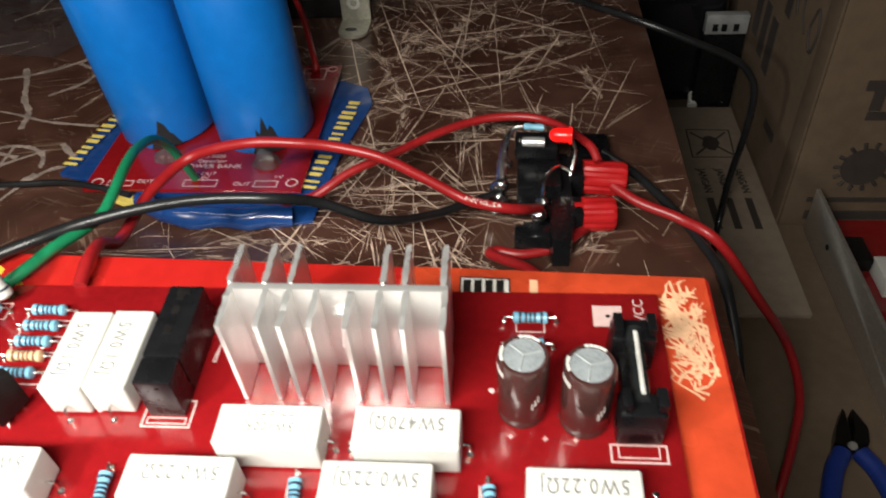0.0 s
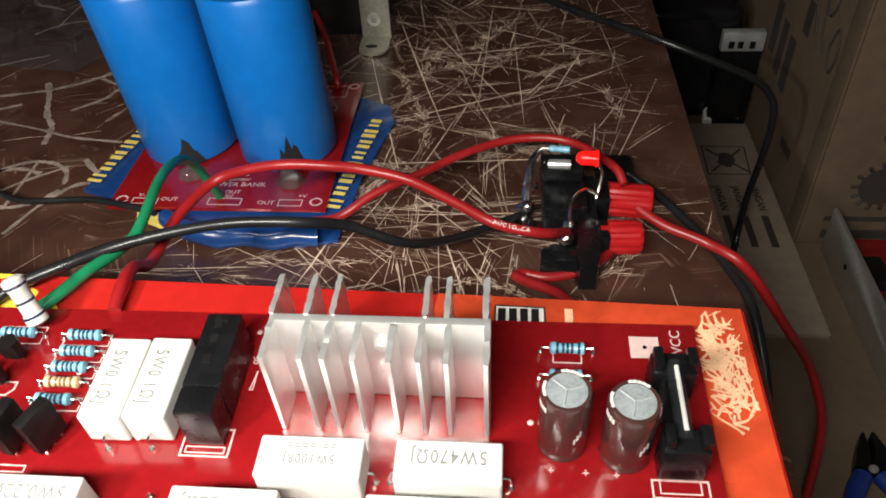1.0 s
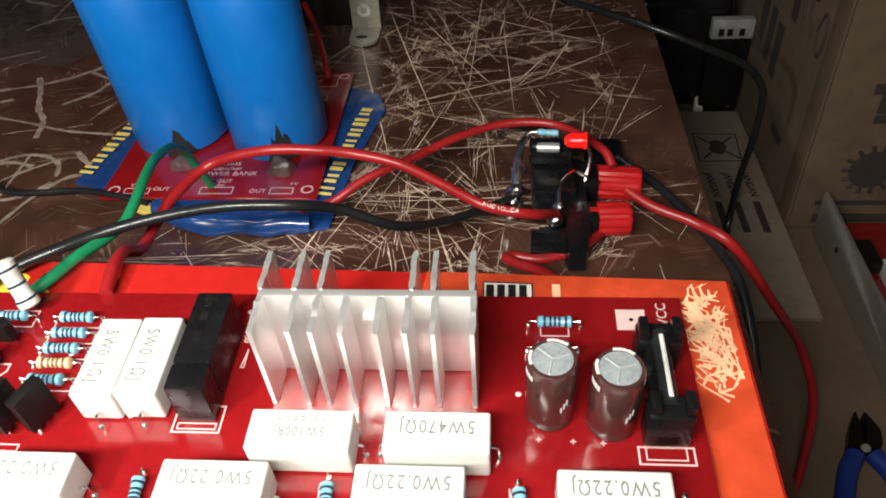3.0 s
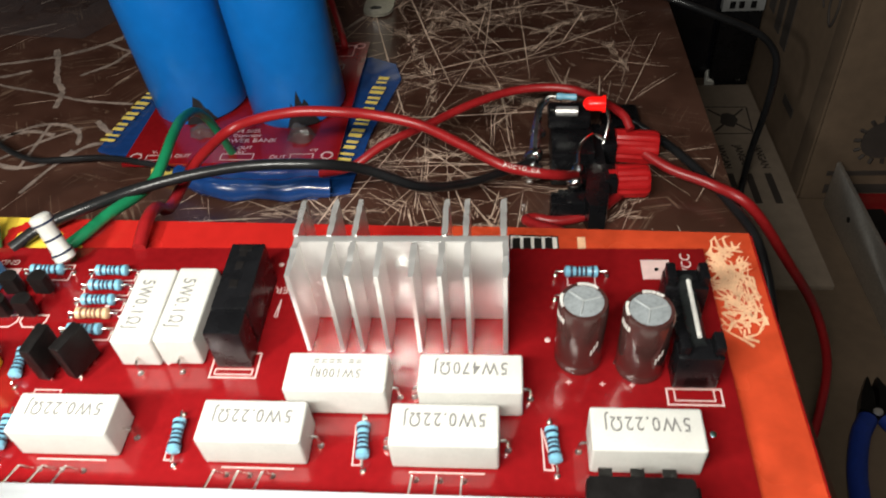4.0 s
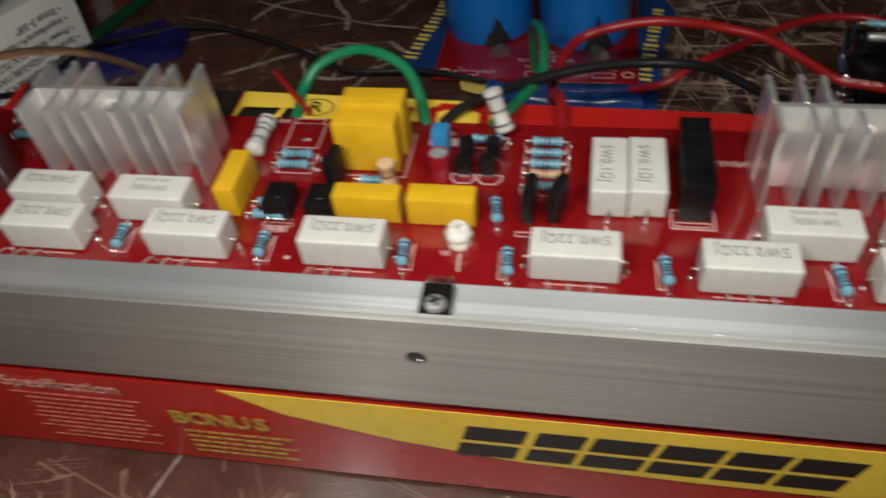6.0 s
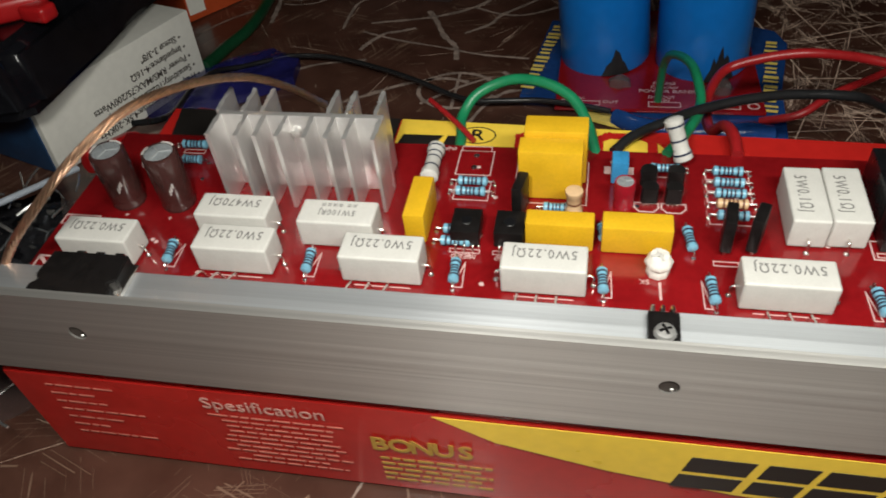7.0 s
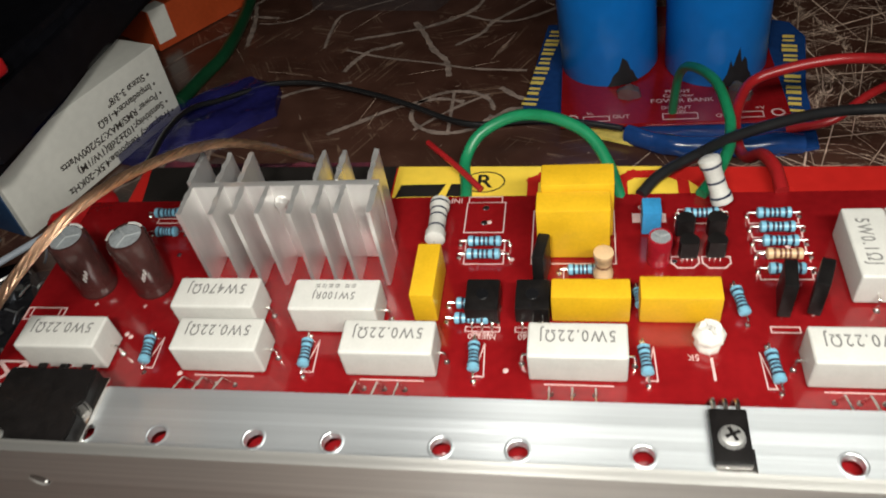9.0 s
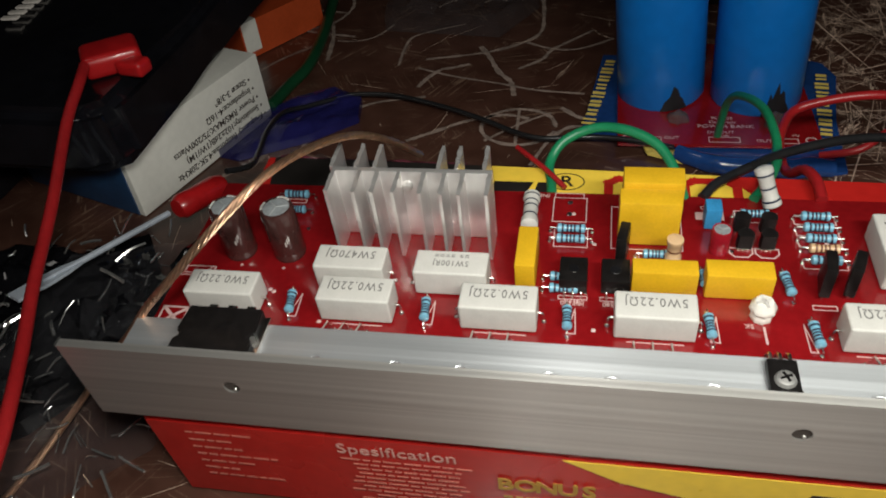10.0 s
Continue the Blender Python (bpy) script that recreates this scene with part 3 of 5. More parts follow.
# small lacquered resistors
def small_resistor(p0, p1, r=0.00125, body=BLUE_RES, band=BAND, label="light blue striped metal film resistor", name="film_resistor", ends=True, at_bands=(0.22, 0.38, 0.5, 0.62, 0.8), stripe=0.035):
    m, n = along(p0, p1)
    bm = bmesh.new()
    prof = [(0, 0), (r * 0.8, 0.0003), (r * 1.12, n * 0.06), (r * 1.12, n * 0.2), (r * 0.94, n * 0.27), (r * 0.94, n * 0.73), (r * 1.12, n * 0.8), (r * 1.12, n * 0.94), (r * 0.8, n - 0.0003), (0, n)]
    ob = part(name, lathe(bm, prof, 14), body, amp, label, at=m)
    for f in at_bands:
        rr = r * (1.14 if f < 0.24 or f > 0.76 else 0.97)
        bm = bmesh.new()
        h = n * stripe
        lathe(bm, [(rr * 0.9, n * f - h), (rr, n * f - h), (rr, n * f + h), (rr * 0.9, n * f + h)], 14)
        part("band", bm, band, ob)
    if ends:
        inv = m.inverted()
        d = (Vector(p1) - Vector(p0)).normalized()
        for p, s in ((Vector(p0), -1), (Vector(p1), 1)):
            q = p + s * d * 0.0018
            bm = bmesh.new()
            tube(bm, [inv @ p, inv @ (p + s * d * 0.001), inv @ q, inv @ Vector((q.x, q.y, 0.0))], 0.00022, 6, 3)
            rod(bm, inv @ Vector((q.x, q.y, 0)), inv @ Vector((q.x, q.y, 0.0004)), 0.0006, 8)
            part("lead", bm, TIN, ob)
    return ob


Z = 0.0018
for x, dx in ((-0.1487, -0.0006), (-0.1085, -0.0003), (-0.0690, -0.0002), (-0.0317, -0.0003)):
    small_resistor((x - dx, 0.1515, Z), (x + dx, 0.1592, Z))
    silk([(x + 0.0020, 0.1600), (x + 0.0024, 0.1512), (x, 0.1512)], 0.0003, False)
for x in (-0.0056, 0.0318, 0.0704, 0.1082):
    small_resistor((x + 0.0004, 0.1505, Z), (x - 0.0004, 0.1585, Z))
    silk([(x - 0.0022, 0.1590), (x - 0.0018, 0.1500), (x, 0.1500)], 0.0003, False)
small_resistor((-0.0096, 0.1680, Z), (-0.0108, 0.1758, Z))
for y in (0.1998, 0.1950, 0.1904, 0.1816):
    small_resistor((-0.0030, y, Z), (0.0056, y, Z))
    silk(rect(-0.0045, y - 0.0019, 0.0070, y + 0.0015))
small_resistor((-0.0028, 0.1862, Z), (0.0058, 0.1862, Z), body=BEIGE, band=BROWN_BAND, label="beige striped carbon film resistor", name="carbon_resistor")
for y in (0.1907, 0.1863):
    small_resistor((-0.0740, y, Z), (-0.0650, y, Z))
    silk(rect(-0.0745, y - 0.0019, -0.0645, y + 0.0017))
for y in (0.1705, 0.1660):
    small_resistor((-0.0748, y, Z), (-0.0662, y, Z))
small_resistor((-0.0487, 0.1811, Z), (-0.0411, 0.1813, Z))
silk(rect(-0.0495, 0.1788, -0.0405, 0.1832))
small_resistor((-0.0201, 0.1999, Z), (-0.0113, 0.2001, Z))
silk(rect(-0.0211, 0.1980, -0.0103, 0.2030))
small_resistor((-0.0325, 0.1750, Z), (-0.0318, 0.1700, Z))
for x0, x1 in ((-0.1657, -0.1568), (0.1122, 0.1206)):
    small_resistor((x0, 0.2000 if x0 > 0 else 0.2024, Z), (x1, 0.2000 if x0 > 0 else 0.2025, Z))
    silk(rect(x0 + 0.001, 0.1972 if x0 > 0 else 0.2, x1 - 0.001, 0.2 if x0 > 0 else 0.2018))
    small_resistor((x0 + 0.0035 if x0 < 0 else x0 - 0.0004, 0.1925 if x0 > 0 else 0.1949, Z), (x1 + 0.001 if x0 < 0 else x1 - 0.001, 0.1925 if x0 > 0 else 0.1949, Z))
small_resistor((-0.0402, 0.1797, 0.0012), (-0.0402, 0.1797, 0.0100), 0.0021, BEIGE, BROWN_BAND, "beige carbon resistor standing on end", "carbon_resistor", False, (0.5,))
small_resistor((-0.0822, 0.1895, 0.0028), (-0.0824, 0.2050, 0.0028), 0.0024, GREY_RES, BAND, "grey-white two-watt resistor with thin black stripes", "power_film_resistor", True, (0.3, 0.55, 0.7, 0.85), 0.018)
small_resistor((-0.0105, 0.2018, 0.0030), (-0.0150, 0.2062, 0.0150), 0.0024, GREY_RES, BAND, "grey-white two-watt resistor leaning with one leg free", "power_film_resistor", False, (0.2, 0.5, 0.82), 0.022)


# yellow film capacitors
def film_cap(x0, x1, y0, y1, h, name="film_capacitor"):
    return part(name, new_box(x0, x1, y0, y1, 0.0003, h, bevel=0.0005), YELLOW, amp, "yellow box film capacitor")


film_cap(-0.0842, -0.0785, 0.1660, 0.1823, 0.0100)
film_cap(-0.0520, -0.0345, 0.1665, 0.1722, 0.0090)
film_cap(-0.0325, -0.0150, 0.1665, 0.1730, 0.0090)
film_cap(-0.0558, -0.0385, 0.1862, 0.1930, 0.0165)
film_cap(-0.0548, -0.0375, 0.1935, 0.2010, 0.0180)
silk(rect(-0.0575, 0.1845, -0.0370, 0.2030))


# electrolytic capacitors
def elco(x, y, r=0.0051, h=0.0190, sleeve=ELCO, label="brown sleeved electrolytic capacitor with grey vented top"):
    bm = bmesh.new()
    lathe(bm, [(0, 0), (r * 0.96, 0), (r, 0.0006), (r, 0.0016), (r * 0.95, 0.0024), (r, 0.0032), (r, h - 0.0008), (r * 0.93, h), (r * 0.80, h), (r * 0.80, h - 0.0004), (0, h - 0.0004)], 32)
    ob = part("electrolytic_capacitor", bm, sleeve, amp, label, at=pose(x, y, 0))
    bm = bmesh.new()
    lathe(bm, [(0, h - 0.0003), (r * 0.79, h - 0.0003), (r * 0.79, h - 0.0001), (0, h + 0.0001)], 28)
    part("vented_top", bm, ELCO_TOP, ob, "grey aluminium top with a scored vent")
    for a in (0.3, 2.4, 4.5):
        bm = bmesh.new()
        rod(bm, (0, 0, h + 0.00005), (r * 0.72 * math.cos(a), r * 0.72 * math.sin(a), h + 0.00005), 0.00022, 6)
        part("score_line", bm, ELCO_LIT_SCORE, ob)
    if r > 0.004:
        for k in range(9):
            a = 0.9 + k * 0.2 + (0.9 if k > 4 else 0)
            part("rim_print", new_box(-0.0004, 0.0004, -0.0003, 0.0003, 0, 0.00012), SLEEVE_PRINT, ob, at=pose(0.87 * r * math.cos(a), 0.87 * r * math.sin(a), h, 0, 0, math.degrees(a) + 90))
        for a0 in (1.35, 3.3):
            for k in range(4):
                a = a0 + k * 0.16
                bm = new_box(-0.0003, 0.0003, -0.00004, 0.00004, -0.0007, 0.0007)
                part("sleeve_print", bm, SLEEVE_PRINT, ob, at=pose(1.003 * r * math.cos(a), 1.003 * r * math.sin(a), h - 0.0026, 0, 0, math.degrees(a) + 90))
        for k in range(3):
            a = 5.1 + k * 0.12
            bm = new_box(-0.00018, 0.00018, -0.00004, 0.00004, -0.0009, 0.0009)
            part("sleeve_print", bm, SLEEVE_PRINT, ob, at=pose(1.003 * r * math.cos(a), 1.003 * r * math.sin(a), 0.008 + 0.001 * k, 0, 0, math.degrees(a) + 90))
    return ob


for x, y in ((-0.1720, 0.1765), (-0.1558, 0.1768), (0.1143, 0.1768), (0.1270, 0.1748)):
    elco(x, y)
elco(-0.0270, 0.1856, 0.0029, 0.0085, RED_CAP, "small red electrolytic capacitor with grey top")

# finned heat sinks
H_FIN = 0.0255


def sawn_fin(x, y0, y1):
    """A thin fin whose top edge is left ragged by the saw."""
    rng = random.Random(int(x * 1e5) + int(y0 * 1e4))
    bm = bmesh.new()
    n = 9
    rows = []
    for i in range(n + 1):
        y = y0 + (y1 - y0) * i / n
        w = 0.0006 * (1.0 if 0 < i < n else 0.75)
        rows.append([bm.verts.new((x + s * (w + (rng.uniform(-0.0001, 0.00016) if top else 0)), y, (H_FIN + rng.uniform(-0.0002, 0.0004)) if top else 0.0002)) for s, top in ((-1, 0), (1, 0), (1, 1), (-1, 1))])
    for p, q in zip(rows, rows[1:]):
        for k in range(4):
            bm.faces.new((p[k], p[(k + 1) % 4], q[(k + 1) % 4], q[k]))
    bm.faces.new(rows[0][::-1])
    bm.faces.new(rows[-1])
    bmesh.ops.recalc_face_normals(bm, faces=bm.faces)
    return bm


def heat_sink(front_x, back_x, screw):
    web = part("heat_sink", new_box(front_x[0] - 0.0006, front_x[-1] + 0.0006, 0.1868, 0.1886, 0.0002, H_FIN, bevel=0.0002), ALU_FIN, amp, "finned extruded aluminium heat sink standing upright")
    for x in front_x:
        part("fin", sawn_fin(x, 0.1772, 0.1869), ALU_FIN, web, smooth=30)
    for x in back_x:
        part("fin", sawn_fin(x, 0.1885, 0.1995), ALU_FIN, web, smooth=30)
    bm = bmesh.new()
    lathe(bm, [(0, 0.0018), (0.0012, 0.0017), (0.0016, 0.001), (0.0017, 0)], 14, pose(screw[0], 0.1868, screw[1], 90, 0, 0))
    part("screw", bm, STEEL, web, "bright round screw head")
    return web


heat_sink([-0.1392, -0.1310, -0.1256, -0.1193, -0.1117, -0.1056, -0.1003, -0.0925], [-0.1405, -0.1330, -0.1272, -0.1080, -0.1026, -0.0945], (-0.1172, 0.0205))
heat_sink([0.0552, 0.0628, 0.0673, 0.0731, 0.0801, 0.0858, 0.0911, 0.0988], [0.0548, 0.0620, 0.0673, 0.0861, 0.0905, 0.0983], (0.0771, 0.0190))


# black transistors
def flat_transistor(x0, x1, y0, y1, h):
    ob = part("driver_transistor", new_box(x0, x1, y0, y1, 0.001, h, bevel=0.0004), BLACK_EPOXY, amp, "small black plastic transistor")
    for k in (0.2, 0.5, 0.8):
        x = x0 + k * (x1 - x0)
        bm = bmesh.new()
        tube(bm, [(x, y0, 0.002), (x, y0 - 0.001, 0.002), (x, y0 - 0.0015, 0)], 0.0003, 6, 3)
        part("lead", bm, TIN, ob)
    bm = bmesh.new()
    lathe(bm, [(0, 0.0001), (0.0015, 0.0001), (0.0016, 0)], 16, pose((x0 + x1) / 2, (y0 + y1) / 2, h))
    part("mounting_dimple", bm, BLACK_PLASTIC, ob)
    return ob


flat_transistor(-0.0718, -0.0640, 0.1652, 0.1745, 0.0060)
flat_transistor(-0.0602, -0.0524, 0.1655, 0.1745, 0.0060)


def upright_transistor(x, y, turn, w=0.0078, h=0.0125, d=0.0028):
    ob = part("driver_transistor", new_box(-w / 2, w / 2, -d / 2, d / 2, 0.002, h, bevel=0.0004), BLACK_EPOXY, amp, "black plastic transistor standing upright", at=pose(x, y, 0, 0, 0, turn))
    for k in (-0.0022, 0, 0.0022):
        part("lead", rod(bmesh.new(), (k, 0, 0), (k, 0, 0.0025), 0.0004, 6), TIN, ob)
    return ob


upright_transistor(-0.0545, 0.1792, 80)
upright_transistor(-0.0015, 0.1710, 82)
upright_transistor(0.0055, 0.1715, 70)
silk(rect(-0.0045, 0.1645, 0.0015, 0.1660))


def small_transistor(x, y, turn=0):
    pts = [(0.0023 * math.cos(a), 0.0023 * math.sin(a)) for a in [radians(-35 + i * 25) for i in range(11)]]
    ob = part("small_transistor", prism(bmesh.new(), pts, 0.0020, 0.0070), BLACK_EPOXY, amp, "tiny black half-round transistor", at=pose(x, y, 0, 0, 0, turn))
    for k in (-0.0012, 0, 0.0012):
        part("lead", rod(bmesh.new(), (k, 0, 0), (k, 0, 0.0022), 0.0003, 6), TIN, ob)
    return ob


for x, y in ((-0.0205, 0.1930), (-0.0132, 0.1932), (-0.0203, 0.1858), (-0.0140, 0.1860)):
    small_transistor(x, y)
for x in (-0.0208, -0.0136):
    silk([(x - 0.0032, 0.1868), (x - 0.0032, 0.1848), (x - 0.0018, 0.1832), (x + 0.0018, 0.1832), (x + 0.0032, 0.1848), (x + 0.0032, 0.1868)], 0.0004, False)

# blue box capacitor, trimmer, input terminal, black connector
part("box_capacitor", new_box(-0.0306, -0.0260, 0.1940, 0.1995, 0.0003, 0.0078, bevel=0.0004), shade("mid_blue_case", (0.03, 0.22, 0.45), 0.4, grain=200), amp, "small mid-blue box capacitor")
bm = bmesh.new()
lathe(bm, [(0, 0), (0.0030, 0), (0.0032, 0.0006), (0.0031, 0.0024), (0.0025, 0.0030), (0.0037, 0.0034), (0.0039, 0.0042), (0.0035, 0.0050), (0.0026, 0.0064), (0.0012, 0.0066), (0.0010, 0.0058), (0, 0.0058)], 8)
trimmer = part("trimmer", bm, TRIM_WHITE, amp, "round white trimmer potentiometer", at=pose(-0.0183, 0.1608, 0) @ Matrix.Diagonal((0.92, 0.92, 1.0, 1)))
for turn in (0, 90):
    part("slot", new_box(-0.0024, 0.0024, -0.0004, 0.0004, 0.0060, 0.00672), SLEEVE_PRINT, trimmer, at=pose(0, 0, 0, 0, 0, turn + 20))
silk([(-0.0178, 0.1572), (-0.0176, 0.1520)], 0.0006, False)
silk_text("5K", -0.0215, 0.1575, 0.0022)
silk(rect(-0.0755, 0.1954, -0.0652, 0.2066))
silk(rect(-0.0752, 0.2066, -0.0662, 0.2096 - 0.0008))
silk_text("INPUT", -0.0805, 0.2075, 0.0025)
for y in (0.2045, 0.1990):
    part("solder_pad", lathe(bmesh.new(), [(0, 0.0003), (0.0006, 0.0002), (0.0009, 0)], 12, pose(-0.0704, y, 0.0)), SOLDER, pcb)
conn = part("speaker_connector", new_box(0.0352, 0.0432, 0.1790, 0.1985, 0.0003, 0.0128, bevel=0.0005), BLACK_PLASTIC, amp, "long black plastic connector block")
part("front_step", new_box(0.0352, 0.0432, 0.1724, 0.1788, 0.0003, 0.0126, bevel=0.0005), BLACK_PLASTIC, conn)
for y in (0.1850, 0.1905, 0.1945):
    part("moulded_mark", new_box(0.0378, 0.0396, y, y + 0.0022, 0.0127, 0.01292), BLACK_EPOXY, conn)
part("top_slot", new_box(0.0375, 0.0405, 0.1962, 0.1978, 0.0126, 0.0130), BLACK_EPOXY, conn)
silk([(0.0338, 0.1765), (0.0338, 0.1700), (0.0442, 0.1700), (0.0442, 0.1765)], 0.0004, False)
silk([(0.0348, 0.1722), (0.0348, 0.1708), (0.0432, 0.1708), (0.0432, 0.1722)], 0.0003, False)
silk([(0.0448, 0.1870), (0.0455, 0.1870), (0.0455, 0.1920)], 0.0003, False)
silk_text("SPEAKER", 0.0492, 0.1952, 0.0030)
silk_text("GND", -0.0282, 0.2040, 0.0024)
part("silkscreen_pad", new_box(-0.0325, -0.0242, 0.1985, 0.2018, 0, 0.00005), SILK, pcb)

# supply pad and fuse holders
part("silkscreen_pad", new_box(0.1308, 0.1375, 0.1992, 0.2053, 0, 0.00005), SILK, pcb)
part("solder_pad", lathe(bmesh.new(), [(0, 0.0001), (0.0005, 0.0001), (0.0005, 0)], 12, pose(0.1342, 0.2022, 0.00005)), BLACK_PLASTIC, pcb)
silk_text("+VCC", 0.1415, 0.2030, 0.0034, 90)


def fuse_holder(x):
    base = part("fuse_holder", new_box(x - 0.0026, x + 0.0026, 0.1690, 0.1925, 0.0003, 0.0045, bevel=0.0004), BLACK_PLASTIC, amp, "black fuse holder with a glass fuse")
    for y0, y1 in ((0.1690, 0.1745), (0.1872, 0.1930)):
        part("clip_block", new_box(x - 0.0046, x + 0.0046, y0, y1, 0.0003, 0.0105, bevel=0.0006), BLACK_PLASTIC, base)
        for s in (-1, 1):
            part("clip_ear", new_box(x + s * 0.0034 - 0.0010, x + s * 0.0034 + 0.0010, y0 + 0.0006, y1 - 0.0006, 0.0103, 0.0135, bevel=0.0004), BLACK_PLASTIC, base)
    part("glass_tube", rod(bmesh.new(), (x, 0.1725, 0.0098), (x, 0.1905, 0.0098), 0.0018, 16), GLASS, base, "clear glass fuse tube")
    # the wire's metal gleam is put in as pale print colour, just above the glass
    part("fuse_element", rod(bmesh.new(), (x, 0.1735, 0.0119), (x, 0.1885, 0.0119), 0.0005, 8), SLEEVE_PRINT, base)
    silk(rect(x - 0.0055, 0.1652, x + 0.0055, 0.1690), 0.0004)
    silk(rect(x - 0.0040, 0.1662, x + 0.0040, 0.1690), 0.0003)
    return base


fuse_holder(0.1375)
silk(rect(-0.1890, 0.1652, -0.1780, 0.1690), 0.0004)
silk(rect(-0.1875, 0.1662, -0.1795, 0.1690), 0.0003)
for x, y in ((0.1120, 0.1703), (0.1190, 0.1700), (0.1251, 0.1698), (-0.1700, 0.1705), (-0.1560, 0.1700)):
    silk_text("+", x, y, 0.0026)
silk_text("MJE340", -0.0678, 0.1628, 0.0017)
silk_text("MJE340", -0.0565, 0.1628, 0.0017)
silk_text("BD", -0.0580, 0.1772, 0.0024, 90)
rng = random.Random(8)
for i in range(26):
    x, y = rng.uniform(-0.185, 0.14), rng.uniform(0.146, 0.2065)
    part("solder_pad", lathe(bmesh.new(), [(0, 0.0002), (0.0005, 0.00015), (0.0007, 0)], 8, pose(x, y, 0)), SILK if i % 3 else SOLDER, pcb)
silk([(-0.1880, 0.1450), (-0.1800, 0.1450), (-0.1800, 0.1520), (-0.1880, 0.1520)], 0.0006)
silk([(-0.1875, 0.1455), (-0.1805, 0.1515)], 0.0010, False)
silk([(-0.1875, 0.1515), (-0.1805, 0.1455)], 0.0010, False)


# aluminium angle: a flange with real holes and an upright plate
def holed_plate(x0, x1, y0, y1, z0, z1, holes, seg=20):
    bm = bmesh.new()
    xs = x0
    for cx, cy, r in sorted(holes):
        a, b = cx - 0.0035, cx + 0.0035
        box(bm, xs, a, y0, y1, z0, z1)
        angs = sorted([2 * math.pi * i / seg for i in range(seg)] + [math.atan2(sy * ((y1 if sy > 0 else y0) - cy) * sy, sx * 0.0035) % (2 * math.pi) for sx in (-1, 1) for sy in (-1, 1)])
        rim, out = [], []
        for t in angs:
            c, s = math.cos(t), math.sin(t)
            k = min((0.0035 / abs(c)) if abs(c) > 1e-9 else 9, ((y1 - cy) / s) if s > 1e-9 else 9, ((y0 - cy) / s) if s < -1e-9 else 9)
            rim.append((cx + r * c, cy + r * s))
            out.append((cx + k * c, cy + k * s))
        n = len(angs)
        rt, rb = [bm.verts.new((*p, z1)) for p in rim], [bm.verts.new((*p, z0)) for p in rim]
        cr = [bm.verts.new((cx + (p[0] - cx) * 1.14, cy + (p[1] - cy) * 1.14, z1 + 0.00012)) for p in rim]
        cf = [bm.verts.new((cx + (p[0] - cx) * 1.34, cy + (p[1] - cy) * 1.34, z1)) for p in rim]
        ot, ob_ = [bm.verts.new((*p, z1)) for p in out], [bm.verts.new((*p, z0)) for p in out]
        for i in range(n):
            j = (i + 1) % n
            bm.faces.new((rt[i], cr[i], cr[j], rt[j]))
            bm.faces.new((cr[i], cf[i], cf[j], cr[j]))
            bm.faces.new((cf[i], ot[i], ot[j], cf[j]))
            bm.faces.new((rb[i], rb[j], ob_[j], ob_[i]))
            bm.faces.new((rt[i], rt[j], rb[j], rb[i]))
            if abs(out[i][1] - out[j][1]) < 1e-9 and (abs(out[i][1] - y0) < 1e-9 or abs(out[i][1] - y1) < 1e-9):
                bm.faces.new((ot[i], ob_[i], ob_[j], ot[j]))
        xs = b
    box(bm, xs, x1, y0, y1, z0, z1)
    bmesh.ops.remove_doubles(bm, verts=bm.verts, dist=1e-6)
    bmesh.ops.recalc_face_normals(bm, faces=bm.faces)
    return bm


HOLES = [-0.1477, -0.1314, -0.1102, -0.0938, -0.0719, -0.0571, -0.0340, 0.0016, 0.0236, 0.0397, 0.0599, 0.0754, 0.0965, 0.1103]
angle = part("aluminium_angle", holed_plate(-0.1862, 0.1480, 0.1153, 0.1392, 0.0086, 0.0105, [(x, 0.1281, 0.0020) for x in HOLES]), ALU, amp, "brushed aluminium angle with drilled flange", smooth=0)


for x in HOLES:
    part("mounting_pad", lathe(bmesh.new(), [(0, 0.0004), (0.0026, 0.0004), (0.0026, 0)], 16, pose(x, 0.1281, 0.0062)), PCB_RED, angle, "red insulating pad under the drilled hole")


def upright_plate():
    bm = holed_plate(-0.1872, 0.1490, 0.0025, 0.0302, 0.1133, 0.1155, [(-0.1459, 0.0186, 0.0021), (-0.0189, 0.0186, 0.0021), (0.1080, 0.0186, 0.0021)])
    for v in bm.verts:
        v.co = Vector((v.co.x, v.co.z, v.co.y))
    bmesh.ops.recalc_face_normals(bm, faces=bm.faces)
    return bm


part("upright_plate", upright_plate(), ALU_SIDE, angle, "dull sawn aluminium upright plate", smooth=0)
# each hole's shade is a dark disc near the front, its glint a steel dot
for x, z in ((-0.1459, 0.0186), (-0.0189, 0.0186), (0.1080, 0.0186)):
    bm = bmesh.new()
    lathe(bm, [(0, 0.0004), (0.0003, 0.0003), (0.0004, 0)], 12, pose(x + 0.0006, 0.1137, z - 0.0011, 90, 0, 0))
    part("bore_glint", bm, STEEL, angle)
    part("bore_shade", lathe(bmesh.new(), [(0, 0.0003), (0.00208, 0.0003), (0.00208, 0)], 16, pose(x, 0.1140, z, 90, 0, 0)), CARD_INK, angle)


